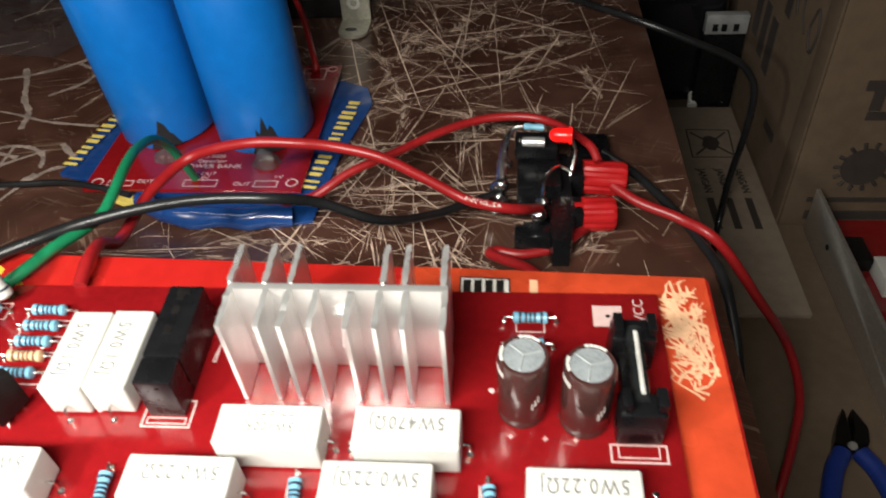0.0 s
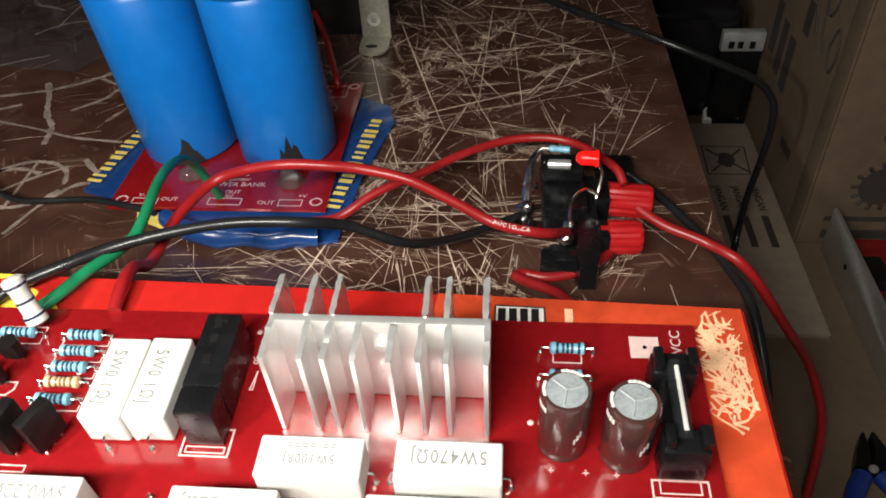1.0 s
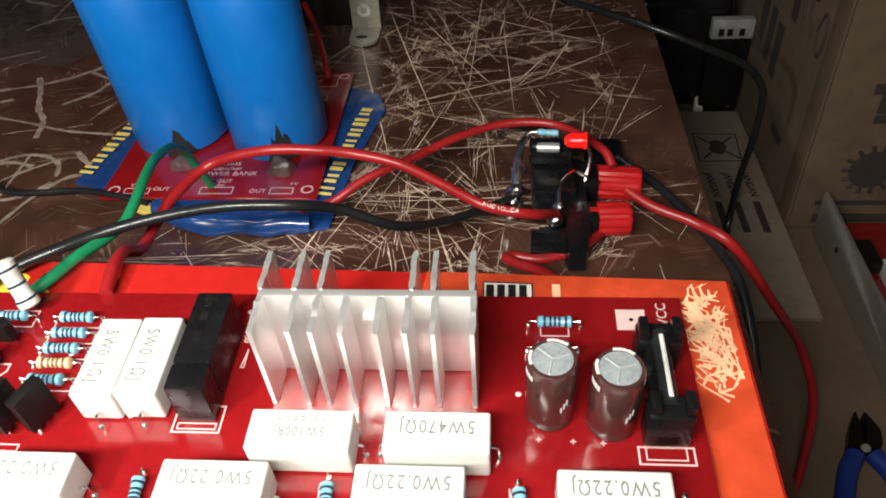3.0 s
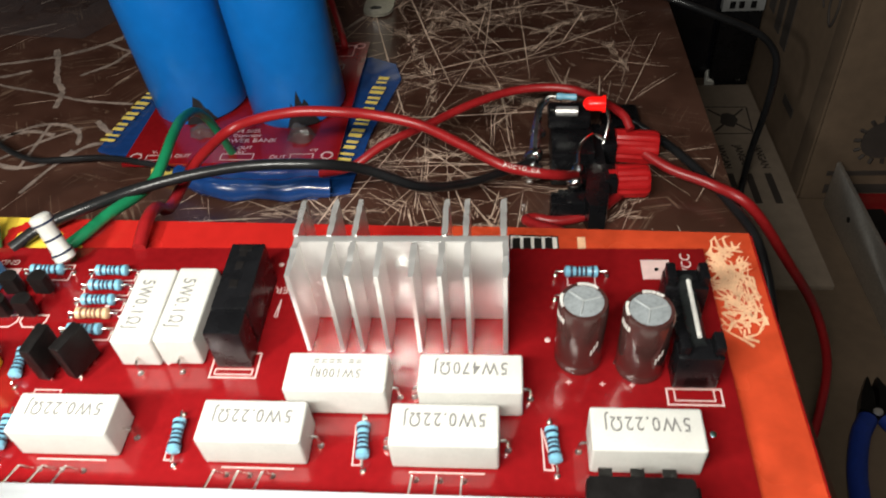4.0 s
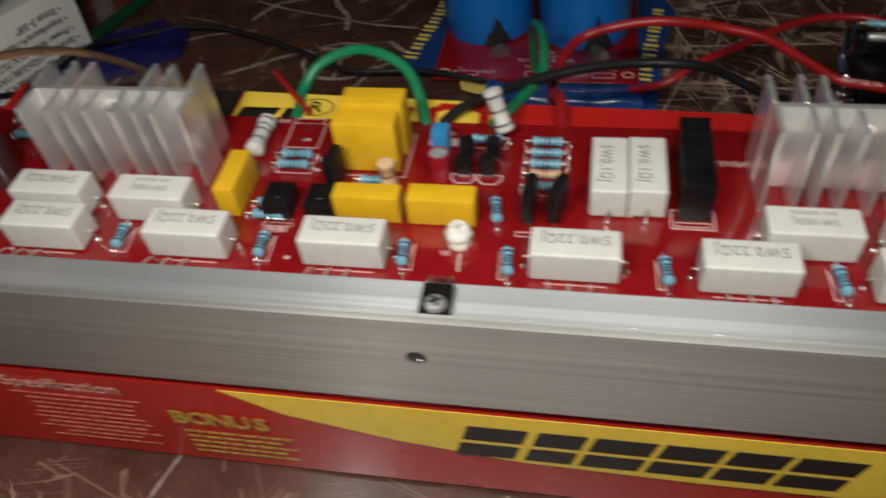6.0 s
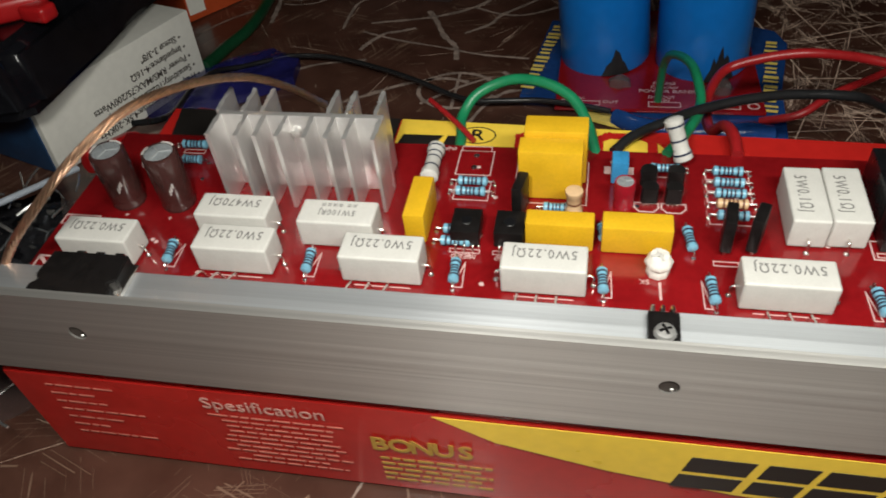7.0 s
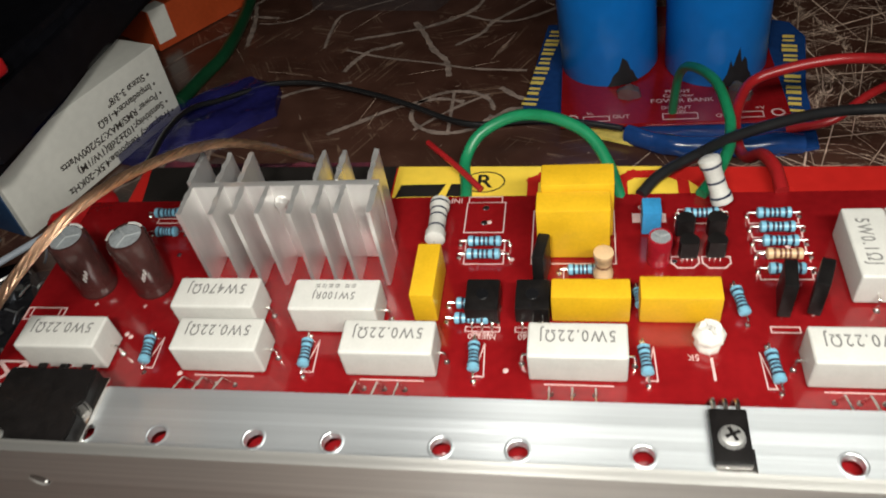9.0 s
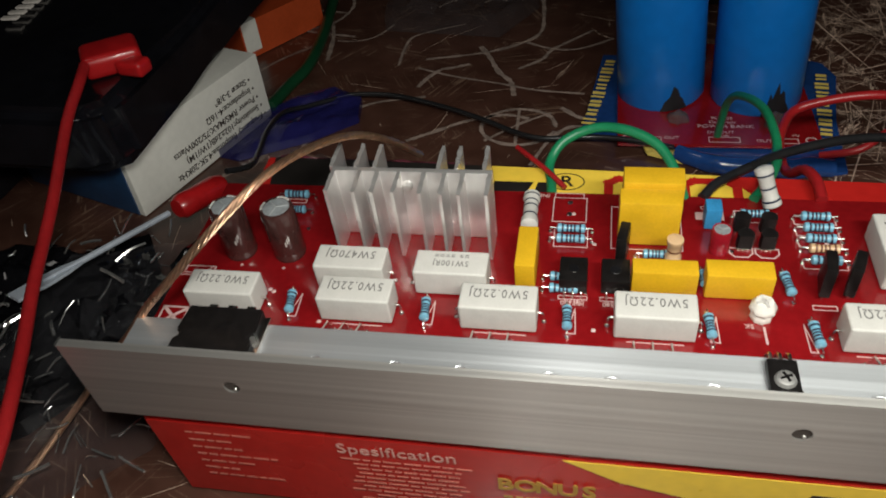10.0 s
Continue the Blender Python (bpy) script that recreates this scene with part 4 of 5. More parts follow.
def power_transistor(x0, x1, y0, y1):
    cx = (x0 + x1) / 2
    n = 0.0016
    out = [(x0, y0 + 0.002), (x0 + 0.004, y0), (x1 - 0.003, y0), (x1, y0 + 0.0015), (x1, y0 + 0.008), (x1 - n, y0 + 0.0095), (x1, y0 + 0.011), (x1 - 0.0006, y1), (x0 + 0.0006, y1), (x0, y0 + 0.011), (x0 + n, y0 + 0.0095), (x0, y0 + 0.008)]
    bm = prism(bmesh.new(), out, 0.0106, 0.0152)
    bmesh.ops.bevel(bm, geom=bm.edges[:], offset=0.0004, segments=2, affect="EDGES")
    ob = part("power_transistor", bm, BLACK_EPOXY, amp, "large black power transistor lying on the flange")
    for k in (-0.0055, 0, 0.0055):
        bm = bmesh.new()
        box(bm, cx + k - 0.0012, cx + k + 0.0012, y1 - 0.0004, y1 + 0.0028, 0.0118, 0.0124)
        box(bm, cx + k - 0.0008, cx + k + 0.0008, y1 + 0.0022, y1 + 0.0028, 0.0, 0.0121)
        part("lead", bm, TIN, ob)
    part("metal_tab", new_box(x0 + 0.0010, x1 + 0.0008, y0 + 0.0008, y1 - 0.0002, 0.01055, 0.0119, bevel=0.0002), TIN, ob, "bright tinned metal tab")
    for sx, sy, sz in ((x0 - 0.0006, y0 + 0.0030, 0.0106), (x0 + 0.0060, y0 + 0.0020, 0.0152), (x1 - 0.0055, y0 - 0.0012, 0.0106)):
        part("screw", lathe(bmesh.new(), [(0, 0.0013), (0.0007, 0.0015), (0.0017, 0.0009), (0.0020, 0.0)], 14, pose(sx, sy, sz)), STEEL, ob, "bright cross-head screw")
    return ob


power_transistor(-0.1700, -0.1478, 0.1215, 0.1408)
power_transistor(0.1122, 0.1315, 0.1225, 0.1415)
sensor = part("sense_transistor", new_box(-0.0221, -0.0153, 0.1262, 0.1372, 0.0106, 0.0130, bevel=0.0004), BLACK_EPOXY, amp, "black transistor screwed to the aluminium flange")
part("screw", lathe(bmesh.new(), [(0, 0.0012), (0.0007, 0.0014), (0.0021, 0.0009), (0.0025, 0)], 16, pose(-0.0186, 0.1312, 0.0130)), STEEL, sensor, "bright cross-head screw")
for turn in (25, 115):
    part("screw_slot", new_box(-0.0014, 0.0014, -0.0003, 0.0003, 0.0012, 0.00146), BLACK_EPOXY, sensor, at=pose(-0.0186, 0.1312, 0.0130, 0, 0, turn))
part("metal_tab", new_box(-0.0216, -0.0146, 0.1254, 0.1300, 0.01055, 0.0112, bevel=0.0002), TIN, sensor, "bright tinned metal tab")
for k in (-0.0022, 0, 0.0022):
    bm = bmesh.new()
    tube(bm, [(-0.0187 + k, 0.1370, 0.0118), (-0.0187 + k, 0.1395, 0.0118), (-0.0187 + k, 0.1415, 0.008), (-0.0187 + k, 0.1418, 0)], 0.0005, 6, 4)
    part("lead", bm, TIN, sensor)
silk_text("MJE340", -0.0180, 0.1440, 0.0020)
silk_text("MJE340", -0.0679, 0.1622, 0.0022)
silk_text("MJE340", -0.0563, 0.1622, 0.0022)
for x in (-0.0679, -0.0563):
    silk(rect(x - 0.0040, 0.1635, x + 0.0040, 0.1648), 0.00025)

# ---- power supply with two large capacitors ----
psu = thing("capacitor_bank", "red power supply board with two tall blue capacitors", "power supply")
part("circuit_board", new_box(-0.0535, 0.0330, 0.3050, 0.4015, 0.0030, 0.0046, bevel=0.0002), PCB_RED, psu, "dark red printed circuit board with white lettering")


def big_cap(x, y, lean, r=0.0201, h=0.0715):
    bm = bmesh.new()
    lathe(bm, [(0, 0), (r * 0.95, 0), (r, 0.0015), (r, h - 0.002), (r * 0.95, h), (r * 0.82, h + 0.0002), (r * 0.8, h - 0.0012), (0, h - 0.0012)], 56)
    return part("capacitor", bm, BLUE_CAP, psu, "tall blue sleeved capacitor with a torn foot", at=pose(x, y, 0.0047) @ pose(0, 0, 0, 0, lean, 0))


cap_a = big_cap(-0.0332, 0.3515, -4.5)
cap_b = big_cap(0.0098, 0.3478, -2.5)


def torn_patch(r, a0, spread, height, seed):
    """A ragged hole in the sleeve near the foot."""
    rng = random.Random(seed)
    bm = bmesh.new()
    low, top = [], []
    n = 12
    for i in range(n + 1):
        a = a0 + spread * (i / n - 0.5)
        f = math.sin(math.pi * i / n) * rng.uniform(0.55, 1.0)
        low.append(bm.verts.new((r * math.cos(a), r * math.sin(a), 0.0005)))
        top.append(bm.verts.new((r * math.cos(a), r * math.sin(a), 0.001 + height * f)))
    for i in range(n):
        bm.faces.new((low[i], low[i + 1], top[i + 1], top[i]))
    return bm


part("torn_sleeve", torn_patch(0.02025, radians(-75), 0.62, 0.0125, 4), BLACK_TAPE, cap_a, "torn black patch at the foot")
part("torn_sleeve", torn_patch(0.02025, radians(-72), 0.66, 0.0170, 9), BLACK_TAPE, cap_b, "torn black patch at the foot")


def glue_blob(x, y, sx, sy, sz, seed):
    rng = random.Random(seed)
    bm = bmesh.new()
    bmesh.ops.create_icosphere(bm, subdivisions=3, radius=1.0)
    for v in bm.verts:
        k = 1 + 0.35 * noise.noise(v.co * 1.7 + Vector((seed, 0, 0)))
        v.co = Vector((v.co.x * sx * k, v.co.y * sy * k, max(-0.1, v.co.z) * sz * k))
    part("glue_blob", moved(bm, pose(x, y, 0.0047)), GLUE, psu, "cloudy blob of hot glue")


glue_blob(-0.0265, 0.3255, 0.005, 0.004, 0.004, 1)
glue_blob(0.0160, 0.3215, 0.005, 0.004, 0.006, 5)
for text, x, y, s in (("PS 2025", -0.0070, 0.3268, 0.0030), ("Capacitor", -0.0070, 0.3236, 0.0030), ("POWER BANK", -0.006, 0.3200, 0.0038), ("DC OUT", -0.0085, 0.3150, 0.0030), ("CT/0V", -0.0085, 0.3122, 0.0026), ("V-", -0.0420, 0.3125, 0.003), ("+V", 0.0225, 0.3130, 0.003), ("OUT", 0.009, 0.3085, 0.0032), ("OUT", -0.0300, 0.3100, 0.0032), ("AC", 0.0175, 0.3930, 0.003)):
    part("silkscreen_text", lettering(text, s, SILK, 0.00003), SILK, psu, at=pose(x, y, 0.00468))
for x0, y0, x1, y1 in ((-0.0445, 0.3072, -0.0345, 0.3105), (-0.0140, 0.3070, -0.0010, 0.3110), (0.0140, 0.3068, 0.0230, 0.3105), (0.0160, 0.388, 0.0265, 0.398), (0.0150, 0.376, 0.0240, 0.380)):
    part("silkscreen_outline", moved(outline_bars(bmesh.new(), rect(x0, y0, x1, y1), 0.0004), pose(0, 0, 0.00465)), SILK, psu)
for x, y in ((0.0290, 0.3975), (0.0285, 0.3095), (-0.0490, 0.3095), (-0.0490, 0.3975)):
    part("mounting_hole", moved(outline_bars(bmesh.new(), [(0.0022 * math.cos(k * 0.6), 0.0022 * math.sin(k * 0.6)) for k in range(11)], 0.0006), pose(x, y, 0.00465)), SILK, psu)

# blue printed wrap lying under the supply board
wrap = thing("blue_wrapper", "crumpled dark blue printed wrapper under the supply board", "wrapper")


def crumpled(outline, z, thick, cells=26, amp_=0.002, seed=0):
    """A wrinkled sheet over an outline, a little thick."""
    xs, ys = [p[0] for p in outline], [p[1] for p in outline]
    bm = bmesh.new()
    n = len(outline)
    cx, cy = sum(xs) / n, sum(ys) / n
    rings = []
    rim = []
    for i in range(n):
        a, b = Vector(outline[i]), Vector(outline[(i + 1) % n])
        for k in range(6):
            rim.append(a.lerp(b, k / 6))
    for f in [i / 8 for i in range(1, 9)]:
        ring = []
        for p in rim:
            q = Vector((cx, cy)).lerp(p, f)
            w = noise.noise(Vector((q.x * 55, q.y * 55, seed))) + 0.5 * noise.noise(Vector((q.x * 140, q.y * 140, seed + 3)))
            ring.append(bm.verts.new((q.x, q.y, z + thick + amp_ * abs(w) * min(1, 2.5 * (1.15 - f)))))
        rings.append(ring)
    low = [bm.verts.new((p.x, p.y, z)) for p in rim]
    rings.append(low)
    c = bm.verts.new((cx, cy, z + thick))
    m = len(rim)
    for i in range(m):
        bm.faces.new((c, rings[0][i], rings[0][(i + 1) % m]))
    for a, b in zip(rings, rings[1:]):
        for i in range(m):
            bm.faces.new((a[i], b[i], b[(i + 1) % m], a[(i + 1) % m]))
    bm.faces.new(low[::-1])
    bmesh.ops.recalc_face_normals(bm, faces=bm.faces)
    return bm


def lumpy_tube(points, r):
    bm = tube(bmesh.new(), points, r, 14, 8)
    for v in bm.verts:
        v.co += noise.noise_vector(v.co * 90) * 0.0016
        v.co.z = max(0.0005, v.co.z)
    return bm


part("wrapper_sheet", crumpled([(-0.0700, 0.3190), (-0.0520, 0.3130), (-0.0260, 0.3030), (-0.0130, 0.2950), (0.0, 0.2885), (0.0270, 0.2875), (0.0400, 0.2910), (0.0430, 0.3300), (0.0510, 0.3720), (0.0470, 0.3850), (0.0350, 0.3920), (-0.0200, 0.3950), (-0.0610, 0.3950)], 0.0003, 0.0012, amp_=0.0012), CARD_BLUE, wrap)
part("yellow_corner", crumpled([(-0.0420, 0.3060), (-0.0262, 0.3036), (-0.0258, 0.2945), (-0.0405, 0.3010)], 0.0012, 0.0012, amp_=0.001), GOLD_PRINT, wrap, "yellow printed corner")
for x0, y0, dx, dy in ((-0.0575, 0.3830, -0.0013, -0.0082), (0.0430, 0.3680, -0.0011, -0.0082)):
    for k in range(8):
        for q in (-0.0019, 0.0017):
            w, n = 0.0007 + 0.0005 * ((k * 7 + int(q > 0) * 3) % 4) / 3, 0.0024 + 0.0007 * ((k * 5) % 3) / 2
            part("printed_bar", prism(bmesh.new(), [(-n, q - w), (n, q - w), (n, q + w), (-n, q + w)], 0, 0.0001), GOLD_PRINT, wrap, at=pose(x0 + k * dx, y0 + k * dy, 0.0032, 0, 0, -10))
part("rolled_edge", lumpy_tube([(-0.0270, 0.3000, 0.0030), (-0.0180, 0.2930, 0.0040), (-0.0020, 0.2885, 0.0045), (0.0150, 0.2880, 0.0045), (0.0330, 0.2900, 0.0040)], 0.0042), CARD_BLUE, wrap, "rolled glossy blue edge")

# ---- terminal block with lamp ----
term = thing("speaker_terminal", "black speaker terminal block with red screw caps and a lit lamp", "terminal")
part("upper_housing", new_box(0.1145, 0.1300, 0.2945, 0.3165, 0.0005, 0.0150, bevel=0.001), BLACK_PLASTIC, term)
part("lower_housing", new_box(0.1135, 0.1290, 0.2735, 0.2800, 0.0005, 0.0095, bevel=0.001), BLACK_PLASTIC, term)
part("flange_plate", prism(bmesh.new(), [(0.1250, 0.2745), (0.1262, 0.2690), (0.1318, 0.2690), (0.1335, 0.2770), (0.1335, 0.3180), (0.1280, 0.3180), (0.1262, 0.3000), (0.1265, 0.2860)], 0.0005, 0.0120), BLACK_PLASTIC, term)
for x0, x1, y0, y1, z1 in ((0.1225, 0.1275, 0.2850, 0.2935, 0.0110), (0.1330, 0.1385, 0.3020, 0.3150, 0.0135), (0.1325, 0.1370, 0.2820, 0.2920, 0.0125), (0.1165, 0.1240, 0.2795, 0.2860, 0.0060), (0.1255, 0.1300, 0.3170, 0.3230, 0.0140)):
    part("moulded_rib", new_box(x0, x1, y0, y1, 0.0005, z1, bevel=0.0008), BLACK_PLASTIC, term)


def knob(p0, p1, r):
    m, n = along(p0, p1)
    bm = bmesh.new()
    seg = 36
    prof = [(0, 0), (r * 0.75, 0), (r * 0.75, n * 0.18), (r, n * 0.2), (r, n * 0.92), (r * 0.9, n), (0, n)]
    lathe(bm, prof, seg)
    for v in bm.verts:
        if abs(v.co.xy.length - r) < 1e-6:
            k = round(math.atan2(v.co.y, v.co.x) / (2 * math.pi) * seg)
            if k % 3 == 0:
                v.co.x, v.co.y = v.co.x * 0.9, v.co.y * 0.9
    part("screw_cap", bm, RED_PLASTIC, term, "ribbed red plastic screw cap", at=m, smooth=25)


knob((0.1350, 0.3092, 0.0085), (0.1540, 0.3075, 0.0082), 0.0063)
knob((0.1340, 0.2872, 0.0082), (0.1480, 0.2880, 0.0080), 0.0060)
part("relay", new_box(0.1135, 0.1290, 0.3090, 0.3190, 0.0155, 0.0215, bevel=0.0012), BLACK_PLASTIC, term, "black component soldered on top")
part("end_plate", new_box(0.1360, 0.1510, 0.3230, 0.3420, 0.0005, 0.0060, bevel=0.002), BLACK_PLASTIC, term)
part("diode", lathe(bmesh.new(), [(0, 0), (0.0016, 0.0002), (0.0018, 0.002), (0.0018, 0.008), (0, 0.0085)], 14, along((0.1160, 0.3100, 0.0230), (0.1245, 0.3095, 0.0230))[0]), STEEL, term, "small grey metal diode")
part("series_resistor", lathe(bmesh.new(), [(0, 0), (0.0012, 0.0003), (0.0013, 0.002), (0.0011, 0.0025), (0.0011, 0.005), (0.0013, 0.0055), (0.0012, 0.0075), (0, 0.008)], 14, along((0.1165, 0.3170, 0.0250), (0.1240, 0.3160, 0.0250))[0]), BLUE_RES, term, "light blue striped resistor")
led = bmesh.new()
lathe(led, [(0, 0), (0.0030, 0), (0.0030, 0.0010), (0.0025, 0.0010), (0.0025, 0.0052), (0.0021, 0.0066), (0.0012, 0.0075), (0, 0.0078)], 24, along((0.1330, 0.3045, 0.0292), (0.1250, 0.3050, 0.0292))[0])
part("led", led, LED_RED, term, "lit red light-emitting diode")
for pts in ([(0.1325, 0.3045, 0.0290), (0.1345, 0.3030, 0.024), (0.1338, 0.3010, 0.019), (0.1330, 0.2990, 0.016)], [(0.1330, 0.2990, 0.018), (0.1285, 0.2990, 0.0200), (0.1240, 0.2930, 0.019), (0.1230, 0.2860, 0.016)],
            [(0.1165, 0.3170, 0.025), (0.1130, 0.3170, 0.0240), (0.1095, 0.3120, 0.0200), (0.1080, 0.3040, 0.0120)]):
    part("wire_leg", tube(bmesh.new(), pts, 0.0006, 8), TIN, term)
part("tinned_strip", tube(bmesh.new(), [(0.1135, 0.3180, 0.0235), (0.1105, 0.3140, 0.0215), (0.1092, 0.3070, 0.0165), (0.1085, 0.3000, 0.0110), (0.1078, 0.2950, 0.0080)], 0.0015, 8, 6, taper=lambda f: 0.7 + 0.9 * f), SOLDER, term, "thickly tinned wire end")
for x, y, z, s in ((0.1080, 0.2995, 0.0100, 0.0035), (0.1075, 0.2930, 0.0080, 0.004), (0.1095, 0.3080, 0.0150, 0.0028), (0.1215, 0.2790, 0.0150, 0.0030), (0.1230, 0.2850, 0.0155, 0.0022)):
    bm = bmesh.new()
    bmesh.ops.create_icosphere(bm, subdivisions=3, radius=s)
    for v in bm.verts:
        v.co *= 1 + 0.5 * noise.noise(v.co * 300 + Vector((x * 900, y * 700, 0)))
    part("solder_blob", moved(bm, pose(x, y, z)), SOLDER, term, "shiny solder blob")


# ---- cables ----
def cable(name, points, r, material, label, group="", core=False, steps=10):
    ob = solid(name, tube(bmesh.new(), points, r, 12, steps), material, label, "cable", group=group)
    return ob


speaker = cable("speaker_cable", [(0.0048, 0.2080, 0.0490), (0.0042, 0.2160, 0.0505), (0.0028, 0.2250, 0.0480), (0.0012, 0.2330, 0.0410), (0.0004, 0.2400, 0.0385), (0.0005, 0.2480, 0.0385), (0.0020, 0.2590, 0.0395), (0.0084, 0.2729, 0.0410), (0.0200, 0.2740, 0.0450), (0.0330, 0.2735, 0.0475), (0.0450, 0.2745, 0.0465), (0.0562, 0.2765, 0.0438), (0.0707, 0.2755, 0.0405), (0.0846, 0.2740, 0.0334), (0.0972, 0.2715, 0.0272), (0.1063, 0.2668, 0.0280), (0.1150, 0.2690, 0.0250), (0.1215, 0.2780, 0.0180)], 0.0017, WIRE_RED, "thick red speaker cable looping off the board to the terminal")
cable("supply_cable", [(0.0290, 0.2960, 0.0060), (0.0420, 0.2920, 0.0120), (0.0540, 0.2990, 0.0170), (0.0700, 0.3090, 0.0190), (0.0860, 0.3210, 0.0200), (0.1025, 0.3300, 0.0200), (0.1190, 0.3310, 0.0200), (0.1300, 0.3250, 0.0200), (0.1400, 0.3110, 0.0210), (0.1430, 0.3050, 0.018)], 0.0016, WIRE_RED, "red supply cable from the capacitor board to the terminal")
cable("output_cable", [(0.1360, 0.3170, 0.0100), (0.1420, 0.3100, 0.0105), (0.1560, 0.2970, 0.0070), (0.1710, 0.2890, 0.0050), (0.1830, 0.2800, 0.0020), (0.2020, 0.2800, -0.0250), (0.2230, 0.2900, -0.0600), (0.2330, 0.2850, -0.0850), (0.2330, 0.2750, -0.1050), (0.2260, 0.2560, -0.1280), (0.2140, 0.2300, -0.1320)], 0.0019, WIRE_RED, "red cable hanging over the table edge")
cable("loose_cable", [(0.1400, 0.2860, 0.0050), (0.1333, 0.2784, 0.0050), (0.1283, 0.2760, 0.0030), (0.1210, 0.2735, 0.0025), (0.1147, 0.2725, 0.0025), (0.1080, 0.2735, 0.0030), (0.1052, 0.2712, 0.0040), (0.1090, 0.2675, 0.0050), (0.1185, 0.2602, 0.0070), (0.1250, 0.2480, 0.0100), (0.1290, 0.2330, 0.0130)], 0.0018, WIRE_RED, "short red cable curling under the terminal")
cable("signal_cable", [(-0.1950, 0.3410, 0.0060), (-0.1850, 0.3445, 0.0060), (-0.1640, 0.3432, 0.0060), (-0.1380, 0.3330, 0.0060), (-0.1165, 0.3215, 0.0060), (-0.1005, 0.3110, 0.0060), (-0.0885, 0.3060, 0.0060), (-0.0760, 0.3058, 0.0065), (-0.0600, 0.3060, 0.0070), (-0.0420, 0.3010, 0.0080), (-0.0300, 0.2970, 0.0080)], 0.0012, WIRE_BLACK, "thin black cable lying over the table to the supply board")
cable("ground_cable", [(-0.0300, 0.2080, 0.0485), (-0.0245, 0.2145, 0.0500), (-0.0140, 0.2220, 0.0510), (-0.0040, 0.2300, 0.0505), (0.0110, 0.2370, 0.0505), (0.0260, 0.2430, 0.0490), (0.0440, 0.2460, 0.0470), (0.0557, 0.2539, 0.0392), (0.0715, 0.2590, 0.0285), (0.0853, 0.2760, 0.0165), (0.0980, 0.2900, 0.0110), (0.1080, 0.2970, 0.0100)], 0.0016, WIRE_BLACK, "black cable running from the board to the terminal")
cable("green_cable", [(-0.0150, 0.2070, 0.0492), (-0.0110, 0.2130, 0.0500), (-0.0075, 0.2210, 0.0500), (-0.0048, 0.2300, 0.0480), (-0.0034, 0.2380, 0.0465), (-0.0028, 0.2450, 0.0472), (-0.0040, 0.2600, 0.0480), (-0.0064, 0.2738, 0.0450), (-0.0093, 0.2900, 0.0376), (-0.0105, 0.3002, 0.0282), (-0.0105, 0.3070, 0.0160), (-0.0102, 0.3120, 0.0047)], 0.0016, WIRE_GREEN, "green wire arching to the supply board")
cable("input_cable", [(-0.0765, 0.2080, 0.0465), (-0.0772, 0.2160, 0.0470), (-0.0783, 0.2255, 0.0480), (-0.0740, 0.2315, 0.0530), (-0.0640, 0.2335, 0.0572), (-0.0537, 0.2295, 0.0592), (-0.0440, 0.2240, 0.0575), (-0.0385, 0.2170, 0.0530), (-0.0350, 0.2080, 0.0468)], 0.0017, WIRE_GREEN, "green wire looping over the back of the board")
cable("edge_cable", [(0.1480, 0.3290, 0.0050), (0.1590, 0.3180, 0.0030), (0.1690, 0.3000, 0.0025), (0.1765, 0.2820, 0.0020), (0.1815, 0.2620, 0.0010), (0.1830, 0.2380, -0.0100), (0.1830, 0.2150, -0.0300), (0.1840, 0.1900, -0.0800), (0.1900, 0.1700, -0.1300)], 0.0017, WIRE_BLACK, "black cable running along the table edge")
cable("hanging_cable", [(0.1000, 0.5200, 0.0030), (0.1212, 0.4966, 0.0030), (0.1483, 0.4710, 0.0030), (0.1752, 0.4479, 0.0030), (0.1995, 0.4400, -0.0038), (0.2244, 0.4400, -0.0149), (0.2349, 0.4400, -0.0246), (0.2391, 0.4400, -0.0363), (0.2394, 0.4400, -0.0594), (0.2371, 0.4400, -0.0904), (0.2340, 0.4300, -0.1200), (0.2200, 0.3800, -0.1290), (0.2050, 0.3200, -0.1290)], 0.0019, WIRE_BLACK, "thick black cable hanging behind the table edge")
cable("mains_cable", [(-0.0200, 0.5100, 0.0100), (-0.0080, 0.4760, 0.0130), (0.0070, 0.4400, 0.0120), (0.0200, 0.4010, 0.0090), (0.0220, 0.3950, 0.0050)], 0.0016, WIRE_RED, "thin red wire behind the capacitors")
copper = thing("copper_wire", "bare twisted copper wire arching over the board", "cable")
for bm in strands([(-0.2380, 0.0950, 0.0020), (-0.2330, 0.1200, 0.0020), (-0.2250, 0.1430, 0.0090), (-0.2120, 0.1430, 0.0250), (-0.1967, 0.1410, 0.0407), (-0.1820, 0.1380, 0.0580), (-0.1700, 0.1370, 0.0705), (-0.1548, 0.1430, 0.0850), (-0.1450, 0.1560, 0.0910), (-0.1390, 0.1750, 0.0870), (-0.1335, 0.1930, 0.0791), (-0.1262, 0.2040, 0.0700), (-0.1205, 0.2160, 0.0570)], 0.0012):
    part("strand", bm, COPPER, copper)
cable("small_red_wire", [(-0.0725, 0.2120, 0.0480), (-0.0800, 0.2200, 0.0500), (-0.0900, 0.2320, 0.0500)], 0.0009, WIRE_RED, "thin red wire at the board's input")

